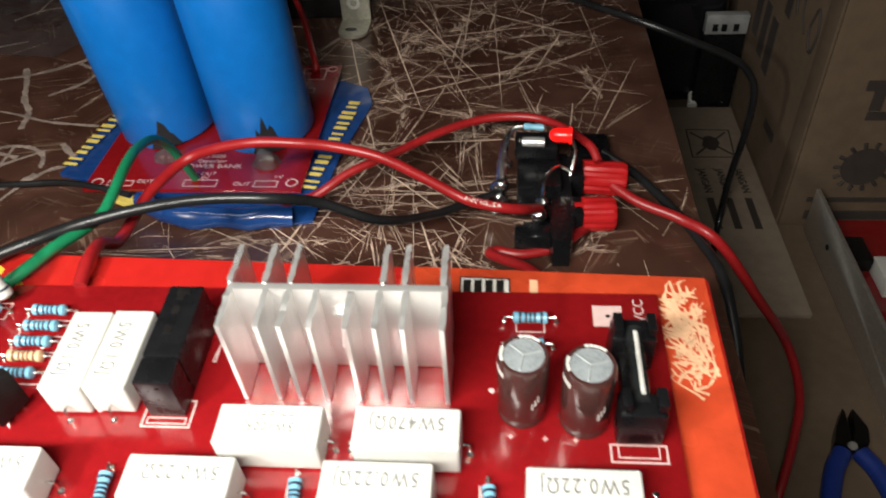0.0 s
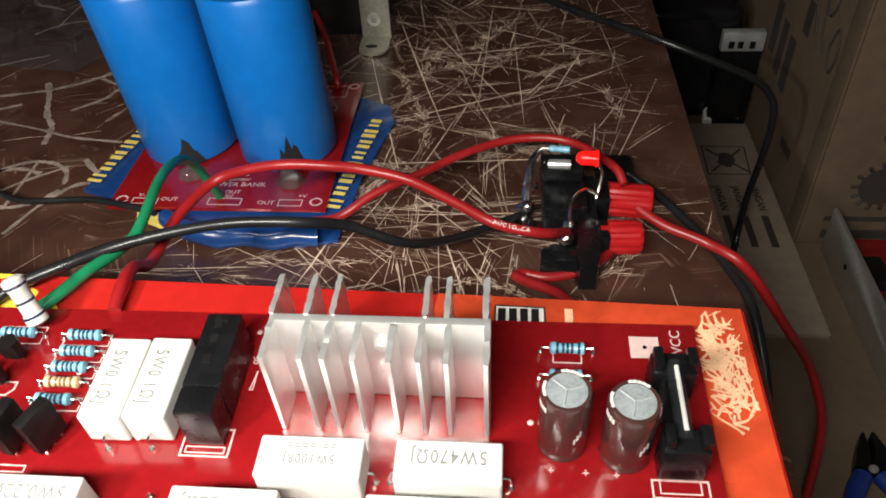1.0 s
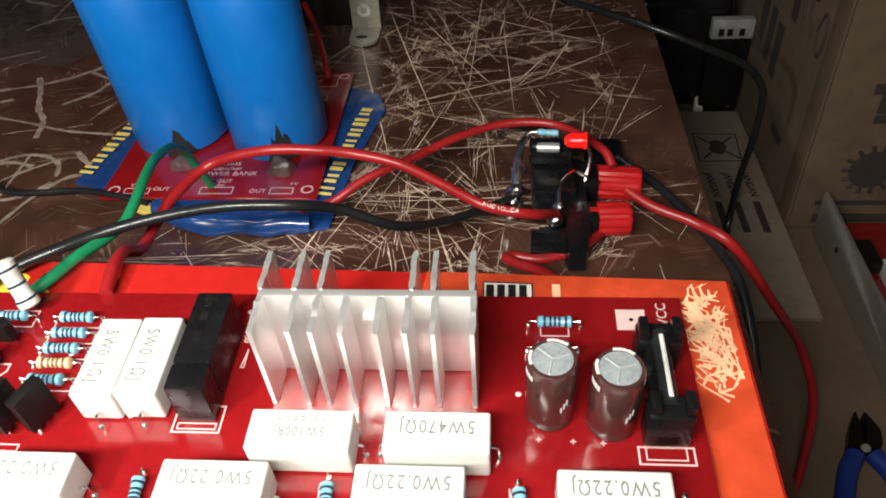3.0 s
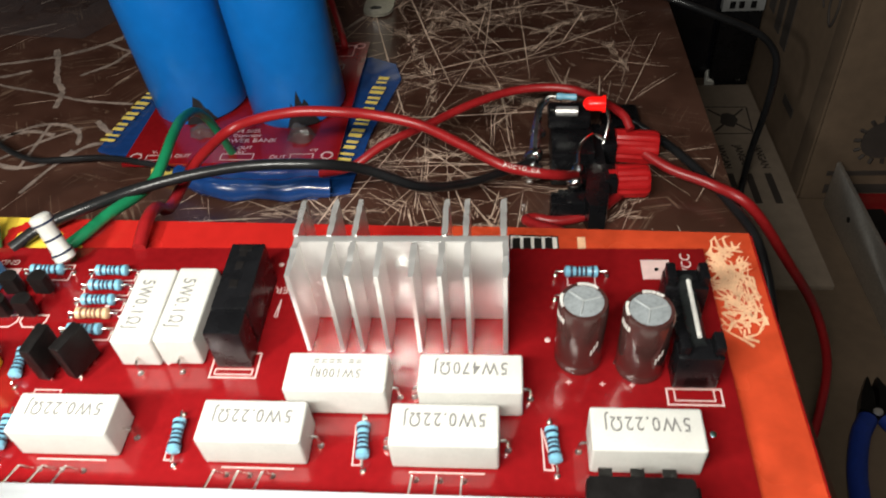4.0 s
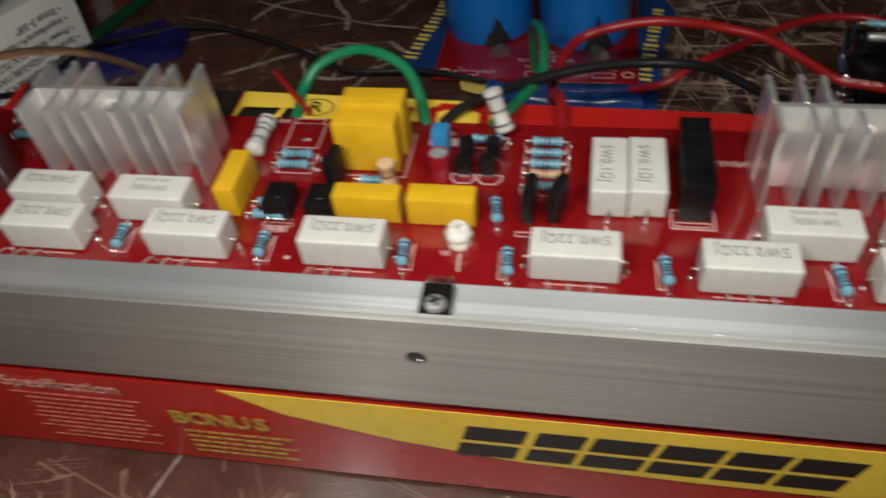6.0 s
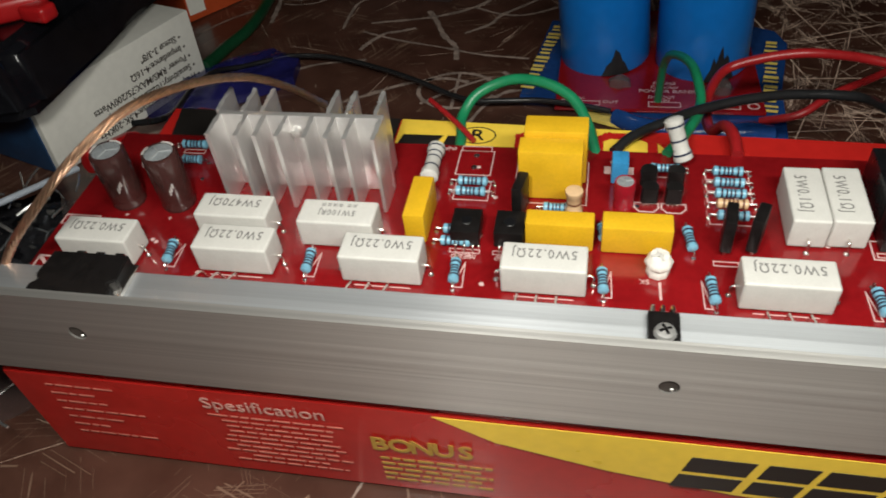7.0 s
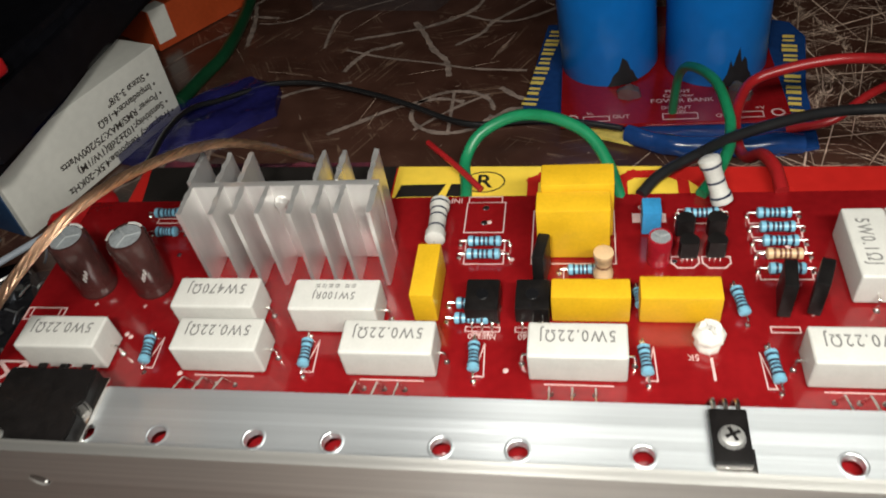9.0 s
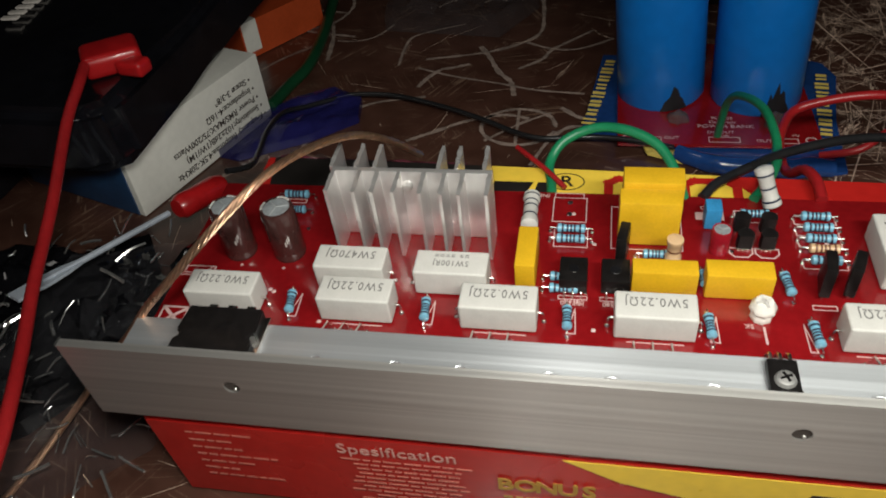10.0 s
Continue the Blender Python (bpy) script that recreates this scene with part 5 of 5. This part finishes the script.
# small white print along the speaker cable
PRINT_ON = smooth_path([(0.0846, 0.2740, 0.0334), (0.0972, 0.2715, 0.0272), (0.1063, 0.2668, 0.0280), (0.1150, 0.2690, 0.0250)], 12)
for k, ch in enumerate("AUDIO CA"):
    p, q = PRINT_ON[13 + 2 * k], PRINT_ON[14 + 2 * k]
    if ch != " ":
        part("printed_letter", lettering(ch, 0.0019, BOX_WHITE, 0.00003), BOX_WHITE, speaker, at=Matrix.Translation(p + Vector((0, -0.62, 0.78)) * 0.0021) @ pose(0, 0, 0, 38, 0, math.degrees(math.atan2((q - p).z, (q - p).x)) * 0.6))

# ---- metal bracket at the back: the corner of a transformer ----
br = thing("transformer", "transformer with a pierced steel mounting foot", "transformer")
DULL_STEEL = shade("dull_steel", (0.4, 0.38, 0.32), 0.45, 0.5, vary=0.25, grain=60, bump=0.2)
foot = [(0.0235, 0.4570), (0.0235, 0.4430)] + [(0.0312 - 0.0077 * math.cos(k * math.pi / 10), 0.4430 - 0.0074 * math.sin(k * math.pi / 10)) for k in range(1, 10)] + [(0.0389, 0.4430), (0.0389, 0.4570)]
part("steel_foot", prism(bmesh.new(), foot, 0.0005, 0.0018), DULL_STEEL, br, "rounded steel foot with a slot")
part("foot_slot", prism(bmesh.new(), [(0.0300 + 0.0032 * math.cos(k * 0.52), 0.4440 + 0.0019 * math.sin(k * 0.52)) for k in range(12)], 0.0017, 0.0019), BLACK_EPOXY, br)
part("frame", new_box(0.0235, 0.0389, 0.4555, 0.4575, 0.0005, 0.0480, bevel=0.0006), DULL_STEEL, br)
part("frame_return", new_box(0.0240, 0.0385, 0.4575, 0.5200, 0.0300, 0.0470, bevel=0.0008), DULL_STEEL, br)
part("core", new_box(-0.0330, 0.0230, 0.4600, 0.5250, 0.0005, 0.0480, bevel=0.0015), BLACK_EPOXY, br)
part("washer", lathe(bmesh.new(), [(0.0016, 0.0006), (0.0034, 0.0006), (0.0036, 0)], 20, pose(0.0305, 0.4555, 0.0110, 90, 0, 0)), STEEL, br)
part("screw", lathe(bmesh.new(), [(0, 0.0012), (0.0014, 0.0011), (0.0018, 0.0004)], 16, pose(0.0305, 0.4555, 0.0110, 90, 0, 0)), DULL_STEEL, br)

# ---- beside the table: cardboard sheet, big carton, second amplifier, cutters ----
sheet = solid("cardboard_sheet", new_box(0.186, 0.75, 0.02, 0.620, FLOOR_Z, FLOOR_Z + 0.004, bevel=0.001), CARDBOARD, "flattened brown cardboard lying beside the table", "cardboard")
crate = thing("shipping_carton", "large brown shipping carton with printed marks and staples", "carton")
CZ = FLOOR_Z + 0.004
part("carton_body", new_box(0.275, 0.72, 0.4475, 0.95, CZ, 0.32, bevel=0.003), CARDBOARD, crate)
for i in range(6):
    z = CZ + 0.028 + i * 0.042
    part("staple", new_box(0.2742, 0.2751, 0.4600, 0.4612, z, z + 0.013, bevel=0.0002), STEEL, crate, "bright steel carton staple")
part("flap_edge", new_box(0.2735, 0.2750, 0.4476, 0.4640, CZ, 0.318, bevel=0.0005), CARDBOARD, crate, "overlapping glued flap")
for y, z, w, h in ((0.535, -0.075, 0.012, 0.035), (0.552, -0.072, 0.011, 0.035), (0.570, -0.066, 0.012, 0.035), (0.520, -0.030, 0.010, 0.020), (0.60, 0.0, 0.02, 0.03), (0.64, -0.05, 0.014, 0.04), (0.5, -0.1, 0.02, 0.006)):
    part("printed_mark", new_box(0.2744, 0.2752, y - w / 2, y + w / 2, z, z + h), CARD_INK, crate)
def marker_strokes(curves):
    bm = bmesh.new()
    for pts in curves:
        tube(bm, [(0.2746, y, z) for y, z in pts], 0.0008, 6, 6)
    return bm
part("marker_writing", marker_strokes([[(0.520, 0.005), (0.512, -0.010), (0.505, -0.022)], [(0.500, 0.008), (0.492, 0.013), (0.486, 0.004), (0.493, -0.006), (0.500, 0.004), (0.497, -0.016), (0.489, -0.026)], [(0.482, -0.018), (0.476, -0.006), (0.470, -0.016), (0.474, -0.030), (0.481, -0.024), (0.482, -0.018)]]), CARD_INK, crate, "handwritten black marker strokes")
# front of the carton: big letters as plain bars and a round printed mark
for x, z, w, h in ((0.306, -0.038, 0.016, 0.006), (0.306, -0.050, 0.006, 0.012), (0.310, -0.056, 0.014, 0.005), (0.325, -0.050, 0.016, 0.022), (0.346, -0.050, 0.016, 0.022), (0.312, -0.112, 0.05, 0.003), (0.318, -0.125, 0.06, 0.006)):
    part("printed_mark", new_box(x - w / 2, x + w / 2, 0.4468, 0.4477, z, z + h), CARD_INK, crate)
bm = bmesh.new()
lathe(bm, [(0, 0.0005), (0.0125, 0.0005), (0.0125, 0)], 20, pose(0.312, 0.4474, -0.087, 90, 0, 0))
for k in range(14):
    a = k * 2 * math.pi / 14
    rod(bm, (0.312 + 0.013 * math.cos(a), 0.4472, -0.087 + 0.013 * math.sin(a)), (0.312 + 0.0165 * math.cos(a), 0.4472, -0.087 + 0.0165 * math.sin(a)), 0.0012, 5)
part("printed_sun", bm, CARD_INK, crate, "round toothed printed mark")

flap = thing("printed_flap", "brown carton flap printed with a crossed-out picture and warnings", "carton flap")
part("flap_board", new_box(0.1960, 0.2735, 0.3700, 0.5780, CZ, CZ + 0.0035, bevel=0.0008), shade("greyer_cardboard", (0.26, 0.2, 0.15), 0.8, vary=0.15, grain=20, bump=0.3), flap)
ZF = CZ + 0.0035
part("picture_frame", moved(outline_bars(bmesh.new(), [(0.2355, 0.5145), (0.2630, 0.5145), (0.2655, 0.5470), (0.2365, 0.5480)], 0.0010), pose(0, 0, ZF)), CARD_INK, flap)
part("picture_cross", moved(outline_bars(outline_bars(bmesh.new(), [(0.239, 0.518), (0.262, 0.544)], 0.0016, closed=False), [(0.239, 0.544), (0.262, 0.518)], 0.0016, closed=False), pose(0, 0, ZF + 0.00002)), CARD_INK, flap)
part("picture_blob", prism(bmesh.new(), [(0.2505 + 0.006 * math.cos(k * 0.7) * (1 + 0.3 * math.sin(3 * k)), 0.531 + 0.009 * math.sin(k * 0.7)) for k in range(9)], ZF, ZF + 0.00015), CARD_INK, flap)
for x in (0.2385, 0.2500, 0.2620):
    part("warning_text", lettering("JANGAN", 0.0066, CARD_INK, 0.00004, bold=0.0002), CARD_INK, flap, at=pose(x, 0.4880, ZF + 0.00006, 0, 0, -88))
    part("warning_line", new_box(x - 0.0022, x + 0.0022, 0.440, 0.470, ZF, ZF + 0.0001), CARD_INK, flap)

amp2 = thing("second_amplifier", "second amplifier board standing behind an aluminium plate", "circuit board")
part("aluminium_plate", new_box(0.2890, 0.2912, 0.2300, 0.4440, CZ, CZ + 0.031, bevel=0.0003), ALU_SIDE, amp2, "dull aluminium plate")
part("circuit_board", new_box(0.2930, 0.3900, 0.2300, 0.4440, CZ + 0.006, CZ + 0.0076), PCB_RED, amp2)
part("plate_hole", rod(bmesh.new(), (0.2886, 0.4100, CZ + 0.016), (0.2892, 0.4100, CZ + 0.016), 0.0017, 14), BLACK_EPOXY, amp2)
part("power_transistor", new_box(0.2920, 0.3080, 0.3950, 0.4150, CZ + 0.012, CZ + 0.020, bevel=0.0008), BLACK_EPOXY, amp2)
part("power_transistor", new_box(0.2920, 0.3080, 0.2550, 0.2750, CZ + 0.012, CZ + 0.020, bevel=0.0008), BLACK_EPOXY, amp2)
for y in (0.3900, 0.3550, 0.3200, 0.2850):
    part("cement_resistor", new_box(0.3100, 0.3200, y - 0.011, y + 0.011, CZ + 0.008, CZ + 0.018, bevel=0.0006), CERAMIC, amp2, "white cement power resistor")

cutters = thing("side_cutters", "small side cutters with blue rubber grips", "pliers", pose(0, 0, CZ + 0.001))
for s in (-1, 1):
    bm = prism(bmesh.new(), [(0.2655 + s * 0.0005, 0.2850), (0.2665 + s * 0.0075, 0.2880), (0.2690 + s * 0.0070, 0.2960), (0.2700 + s * 0.0026, 0.3060), (0.2700 + s * 0.0018, 0.3060), (0.2690 + s * 0.0012, 0.2960)], 0.0, 0.0065)
    part("jaw", bm, shade("blackened_steel", (0.03, 0.03, 0.03), 0.35, 0.9, grain=200), cutters, "dark steel cutting jaw")
    part("grip", tube(bmesh.new(), [(0.2655 + s * 0.004, 0.2840, 0.004), (0.2640 + s * 0.010, 0.2720, 0.0045), (0.2610 + s * 0.015, 0.2480, 0.0045), (0.2560 + s * 0.014, 0.2150, 0.0045)], 0.0042, 12, 6), BLUE_GRIP, cutters, "blue rubber grip")
part("pivot", lathe(bmesh.new(), [(0, 0.0012), (0.0018, 0.0010), (0.0022, 0)], 16, pose(0.2660, 0.2860, 0.0065)), STEEL, cutters)
white_box = thing("white_device", "small black device with a white front cover and square sockets", "device")
part("housing", new_box(0.2455, 0.2730, 0.5805, 0.5865, CZ, -0.0715, bevel=0.001), BLACK_PLASTIC, white_box)
part("cover", new_box(0.2450, 0.2735, 0.5800, 0.5870, -0.0715, -0.0575, bevel=0.001), shade("grey_white_plastic", (0.26, 0.26, 0.26), 0.5, vary=0.2, grain=120), white_box, "white plastic cover")
for x in (0.2515, 0.2575, 0.2655):
    part("socket", new_box(x - 0.0018, x + 0.0018, 0.5796, 0.5802, -0.0690, -0.0640), BLACK_PLASTIC, white_box)
solid("plastic_clip", tube(bmesh.new(), [(0.2460, 0.5800, CZ + 0.003), (0.2520, 0.6150, CZ + 0.020), (0.2600, 0.6250, CZ + 0.026), (0.2660, 0.6100, CZ + 0.018), (0.2670, 0.5820, CZ + 0.003)], 0.0035, 10), TRIM_WHITE, "curved off-white plastic clip", "clip")

# ---- left of the board ----
tweeter = thing("tweeter_box", "white cardboard tweeter box printed with black data lines", "box")
BOX_B, BOX_E = Vector((-0.2285, 0.3320, 0)), Vector((-0.2575, 0.2455, 0))
RUN = (BOX_E - BOX_B).normalized()
BACK = Vector((RUN.y, -RUN.x, 0))
BACK = BACK if BACK.x < 0 else -BACK


LONG = (BOX_E - BOX_B).length
FACE = Matrix(((-RUN.x, BACK.x, 0, BOX_B.x), (-RUN.y, BACK.y, 0, BOX_B.y), (0, 0, 1, 0), (0, 0, 0, 1)))
part("box_body", new_box(-LONG, 0, 0, 0.075, 0.0005, 0.0355, bevel=0.0008), WHITE_CARD, tweeter, at=FACE)
part("navy_end", new_box(-LONG - 0.0006, -LONG + 0.0002, 0.003, 0.075, 0.0010, 0.0345, bevel=0.0002), NAVY_CARD, tweeter, "navy blue printed end panel", at=FACE)
UPSIDE = Matrix(((-1, 0, 0, 0), (0, 0, -1, 0), (0, -1, 0, 0), (0, 0, 0, 1)))
LINES = ["• Frequency Response:4.5K-20KHz", "• Sensitivity:102±2dB(1W/1M)", "• Power RMS/MAX:75/200Watts", "• Impedance:4-16Ω", "• Size:ø 3-3/8\""]
for i, line in enumerate(LINES):
    part("printed_line", lettering(line, 0.0045, CARD_INK, 0.00005, bold=0.00008, align="LEFT"), CARD_INK, tweeter, at=FACE @ pose(-0.0040 - 0.0012 * i, -0.0001, 0.0050 + 0.0053 * i) @ UPSIDE)

bag = thing("black_case", "large glossy black case with pale lettering", "case")


def lumpy(bm, amount, scale, seed):
    for v in bm.verts:
        n = noise.noise_vector(v.co * scale + Vector((seed, seed, 0)))
        v.co += n * amount
    return bm


def case_body():
    bm = bmesh.new()
    pts = [(-0.58, 0.2200), (-0.2480, 0.2190), (-0.2370, 0.2260), (-0.2360, 0.3000), (-0.2380, 0.3600), (-0.2450, 0.60), (-0.58, 0.62)]
    prism(bm, pts, 0.0400, 0.0690)
    bmesh.ops.bevel(bm, geom=bm.edges[:], offset=0.005, segments=3, affect="EDGES")
    bmesh.ops.triangulate(bm, faces=[f for f in bm.faces if len(f.verts) > 4])
    bmesh.ops.subdivide_edges(bm, edges=[e for e in bm.edges if e.calc_length() > 0.02], cuts=6, use_grid_fill=True)
    return lumpy(bm, 0.0030, 22, 2)


part("case_foot", new_box(-0.56, -0.335, 0.25, 0.60, 0.0005, 0.0420, bevel=0.004), BAG_BLACK, bag)
part("case_body", case_body(), BAG_BLACK, bag)
for i in range(6):
    part("lettering_bar", new_box(-0.0016, 0.0016, -0.0040, 0.0040, 0, 0.0010, bevel=0.0002), BOX_WHITE, bag, "pale letter shape", at=pose(-0.3250 + i * -0.0002, 0.2980 + i * 0.0060, 0.0700, 0, 0, 91.9))
clip = thing("test_lead", "red test lead with a plastic clip lying on the black case", "cable")
part("lead", tube(bmesh.new(), [(-0.2530, 0.2420, 0.0760), (-0.2500, 0.2320, 0.0745), (-0.2480, 0.2150, 0.0680), (-0.2400, 0.1830, 0.0560), (-0.2305, 0.1529, 0.0500), (-0.2190, 0.1270, 0.0480), (-0.2080, 0.1025, 0.0480), (-0.1980, 0.0700, 0.0420), (-0.1900, 0.0300, 0.0040)], 0.0020, 12, 10), WIRE_RED, clip)
part("clip_body", moved(new_box(-0.011, 0.011, -0.009, 0.009, 0, 0.009, bevel=0.003, seg=3), pose(-0.2500, 0.2550, 0.0690, 0, 0, 35)), RED_PLASTIC, clip)
part("clip_tail", moved(new_box(-0.004, 0.008, -0.004, 0.004, 0, 0.006, bevel=0.002, seg=3), pose(-0.2400, 0.2500, 0.0690, 0, 0, -10)), RED_PLASTIC, clip)

driver = thing("screwdriver", "steel screwdriver with a red plastic handle leaning on rubbish", "screwdriver")
m, n = along((-0.2513, 0.1728, 0.0290), (-0.2300, 0.2250, 0.0200))
CHROME = shade("bright_nickel", (0.72, 0.80, 0.92), 0.32, 0.5, vary=0.1, grain=200)
part("shaft", lathe(bmesh.new(), [(0, 0), (0.0012, 0.001), (0.0012, n), (0, n)], 14), CHROME, driver, "bright steel shaft", at=m)
part("blade", moved(prism(bmesh.new(), [(-0.0030, -0.010), (0.0030, -0.010), (0.0034, 0.002), (0.0026, 0.010), (0.0010, 0.017), (-0.0010, 0.017), (-0.0026, 0.010), (-0.0034, 0.002)], -0.0006, 0.0006), pose(0, 0, 0, 90, 0, 0)), CHROME, driver, "flattened bright blade", at=m)
part("handle", lathe(bmesh.new(), [(0, 0), (0.0035, 0.0005), (0.0048, 0.004), (0.0046, 0.014), (0.0050, 0.034), (0.0040, 0.040), (0, 0.041)], 18), RED_PLASTIC, driver, "red plastic handle", at=m @ pose(0, 0, n + 0.004) @ Matrix.Diagonal((1.1, 1.1, 0.62, 1)))

solid("dark_equipment", lumpy(new_box(0.1880, 0.2620, 0.5880, 0.9200, CZ, -0.0450, bevel=0.012, seg=4), 0.004, 30, 6), BAG_BLACK, "black case in the dark behind the table", "case")
solid("blue_sachet", crumpled([(-0.2480, 0.2950), (-0.2310, 0.2900), (-0.2000, 0.3080), (-0.1800, 0.3260), (-0.1830, 0.3440), (-0.2000, 0.3540), (-0.2200, 0.3420), (-0.2420, 0.3180)], 0.0003, 0.004, amp_=0.006, seed=4), PURPLE_FILM, "dark blue shiny plastic sachet", "sachet")
solid("clear_bag", crumpled([(-0.2050, 0.2230), (-0.1820, 0.2290), (-0.1560, 0.2330), (-0.1500, 0.2480), (-0.1750, 0.2640), (-0.1960, 0.2600)], 0.0003, 0.020, amp_=0.016, seed=7), CLEAR_FILM, "crinkled clear plastic bag", "bag", smooth=9)
solid("clear_bag", crumpled([(-0.1900, 0.4300), (-0.1200, 0.4200), (-0.1000, 0.4600), (-0.1200, 0.5300), (-0.2000, 0.5200)], 0.0003, 0.006, amp_=0.020, seed=9), CLEAR_FILM, "crinkled clear plastic bag", "bag", smooth=9)
solid("pink_strip", crumpled([(-0.1880, 0.2310), (-0.1750, 0.2300), (-0.1100, 0.2330), (-0.1100, 0.2420), (-0.1850, 0.2440)], 0.0003, 0.035, amp_=0.006, seed=3), shade("faded_pink_foil", (0.3, 0.06, 0.09), 0.25, vary=0.5, grain=60, bump=0.5, second=(0.05, 0.02, 0.03)), "crumpled dark pink foil strip", "foil")
parcel = thing("orange_box", "orange card box with a white label", "box")
part("box_body", prism(bmesh.new(), [(-0.2650, 0.3920), (-0.2330, 0.4420), (-0.3000, 0.4860), (-0.3340, 0.4360)], 0.0005, 0.022), ORANGE_CARD, parcel)
part("label", new_box(0.0010, 0.0115, -0.0003, 0.0001, 0.0040, 0.0224), WHITE_CARD, parcel, "small white paper label", at=pose(-0.2650, 0.3920, 0, 0, 0, 57.4))
part("label", new_box(0.0010, 0.0115, 0.0, 0.0080, 0.0219, 0.0223), WHITE_CARD, parcel, "small white paper label", at=pose(-0.2650, 0.3920, 0, 0, 0, 57.4))
cable("green_lead", [(-0.2290, 0.3330, 0.0050), (-0.2270, 0.3550, 0.0040), (-0.2230, 0.3800, 0.0040), (-0.2260, 0.4200, 0.0040), (-0.2340, 0.4700, 0.0040)], 0.0032, shade("dark_green_jacket", (0.006, 0.05, 0.02), 0.35, grain=60), "dark green cable on the table")
cable("black_lead", [(-0.1950, 0.3400, 0.0060), (-0.2060, 0.3290, 0.0080), (-0.2140, 0.3160, 0.0120), (-0.2110, 0.2900, 0.0190), (-0.2030, 0.2600, 0.0260), (-0.1960, 0.2380, 0.0350), (-0.2000, 0.2270, 0.0400)], 0.0012, WIRE_BLACK, "thin black cable running behind the board")


def rubbish():
    rng = random.Random(21)
    bm = bmesh.new()
    for i in range(260):
        x, y = rng.uniform(-0.29, -0.190), rng.uniform(0.05, 0.215)
        z = rng.uniform(0.001, 0.022)
        a, t, n = rng.uniform(0, 6.3), rng.gauss(0, 0.35), rng.uniform(0.003, 0.013)
        d = Vector((math.cos(a) * math.cos(t), math.sin(a) * math.cos(t), abs(math.sin(t)) * 0.6))
        p = Vector((x, y, z))
        tube(bm, [p, p + d * n * 0.5 + Vector((0, 0, rng.uniform(-0.0008, 0.0012))), p + d * n], rng.choice((0.0002, 0.0003, 0.0004, 0.0006)), 5, 2)
    return bm


solid("lead_clippings", rubbish(), shade("cut_tinned_wire", (0.8, 0.79, 0.77), 0.22, 0.9, vary=0.2, grain=300), "heap of snipped bright component leads", "clippings", kind="stuff")


for k, (x, y, s, h) in enumerate(((-0.245, 0.195, 0.026, 0.010), (-0.215, 0.175, 0.022, 0.012), (-0.262, 0.150, 0.030, 0.006), (-0.205, 0.205, 0.016, 0.016), (-0.285, 0.195, 0.026, 0.010), (-0.262, 0.090, 0.022, 0.004))):
    rng = random.Random(40 + k)
    ring = [(x + s * rng.uniform(0.7, 1.2) * math.cos(a), y + s * rng.uniform(0.7, 1.2) * math.sin(a)) for a in [i * 0.7 for i in range(9)]]
    solid("black_film_scrap", crumpled(ring, 0.0003, h, amp_=0.008, seed=50 + k), SCRAP_BLACK, "crumpled shiny black plastic scrap", "scrap", group="black scraps beside the board", smooth=9)
solid("clear_film", crumpled([(-0.2700, 0.1100), (-0.2300, 0.1000), (-0.1980, 0.1300), (-0.1950, 0.1900), (-0.2200, 0.2150), (-0.2650, 0.2050)], 0.0003, 0.012, amp_=0.012, seed=13), CLEAR_FILM, "crinkled clear film over the clippings", "film", smooth=9)
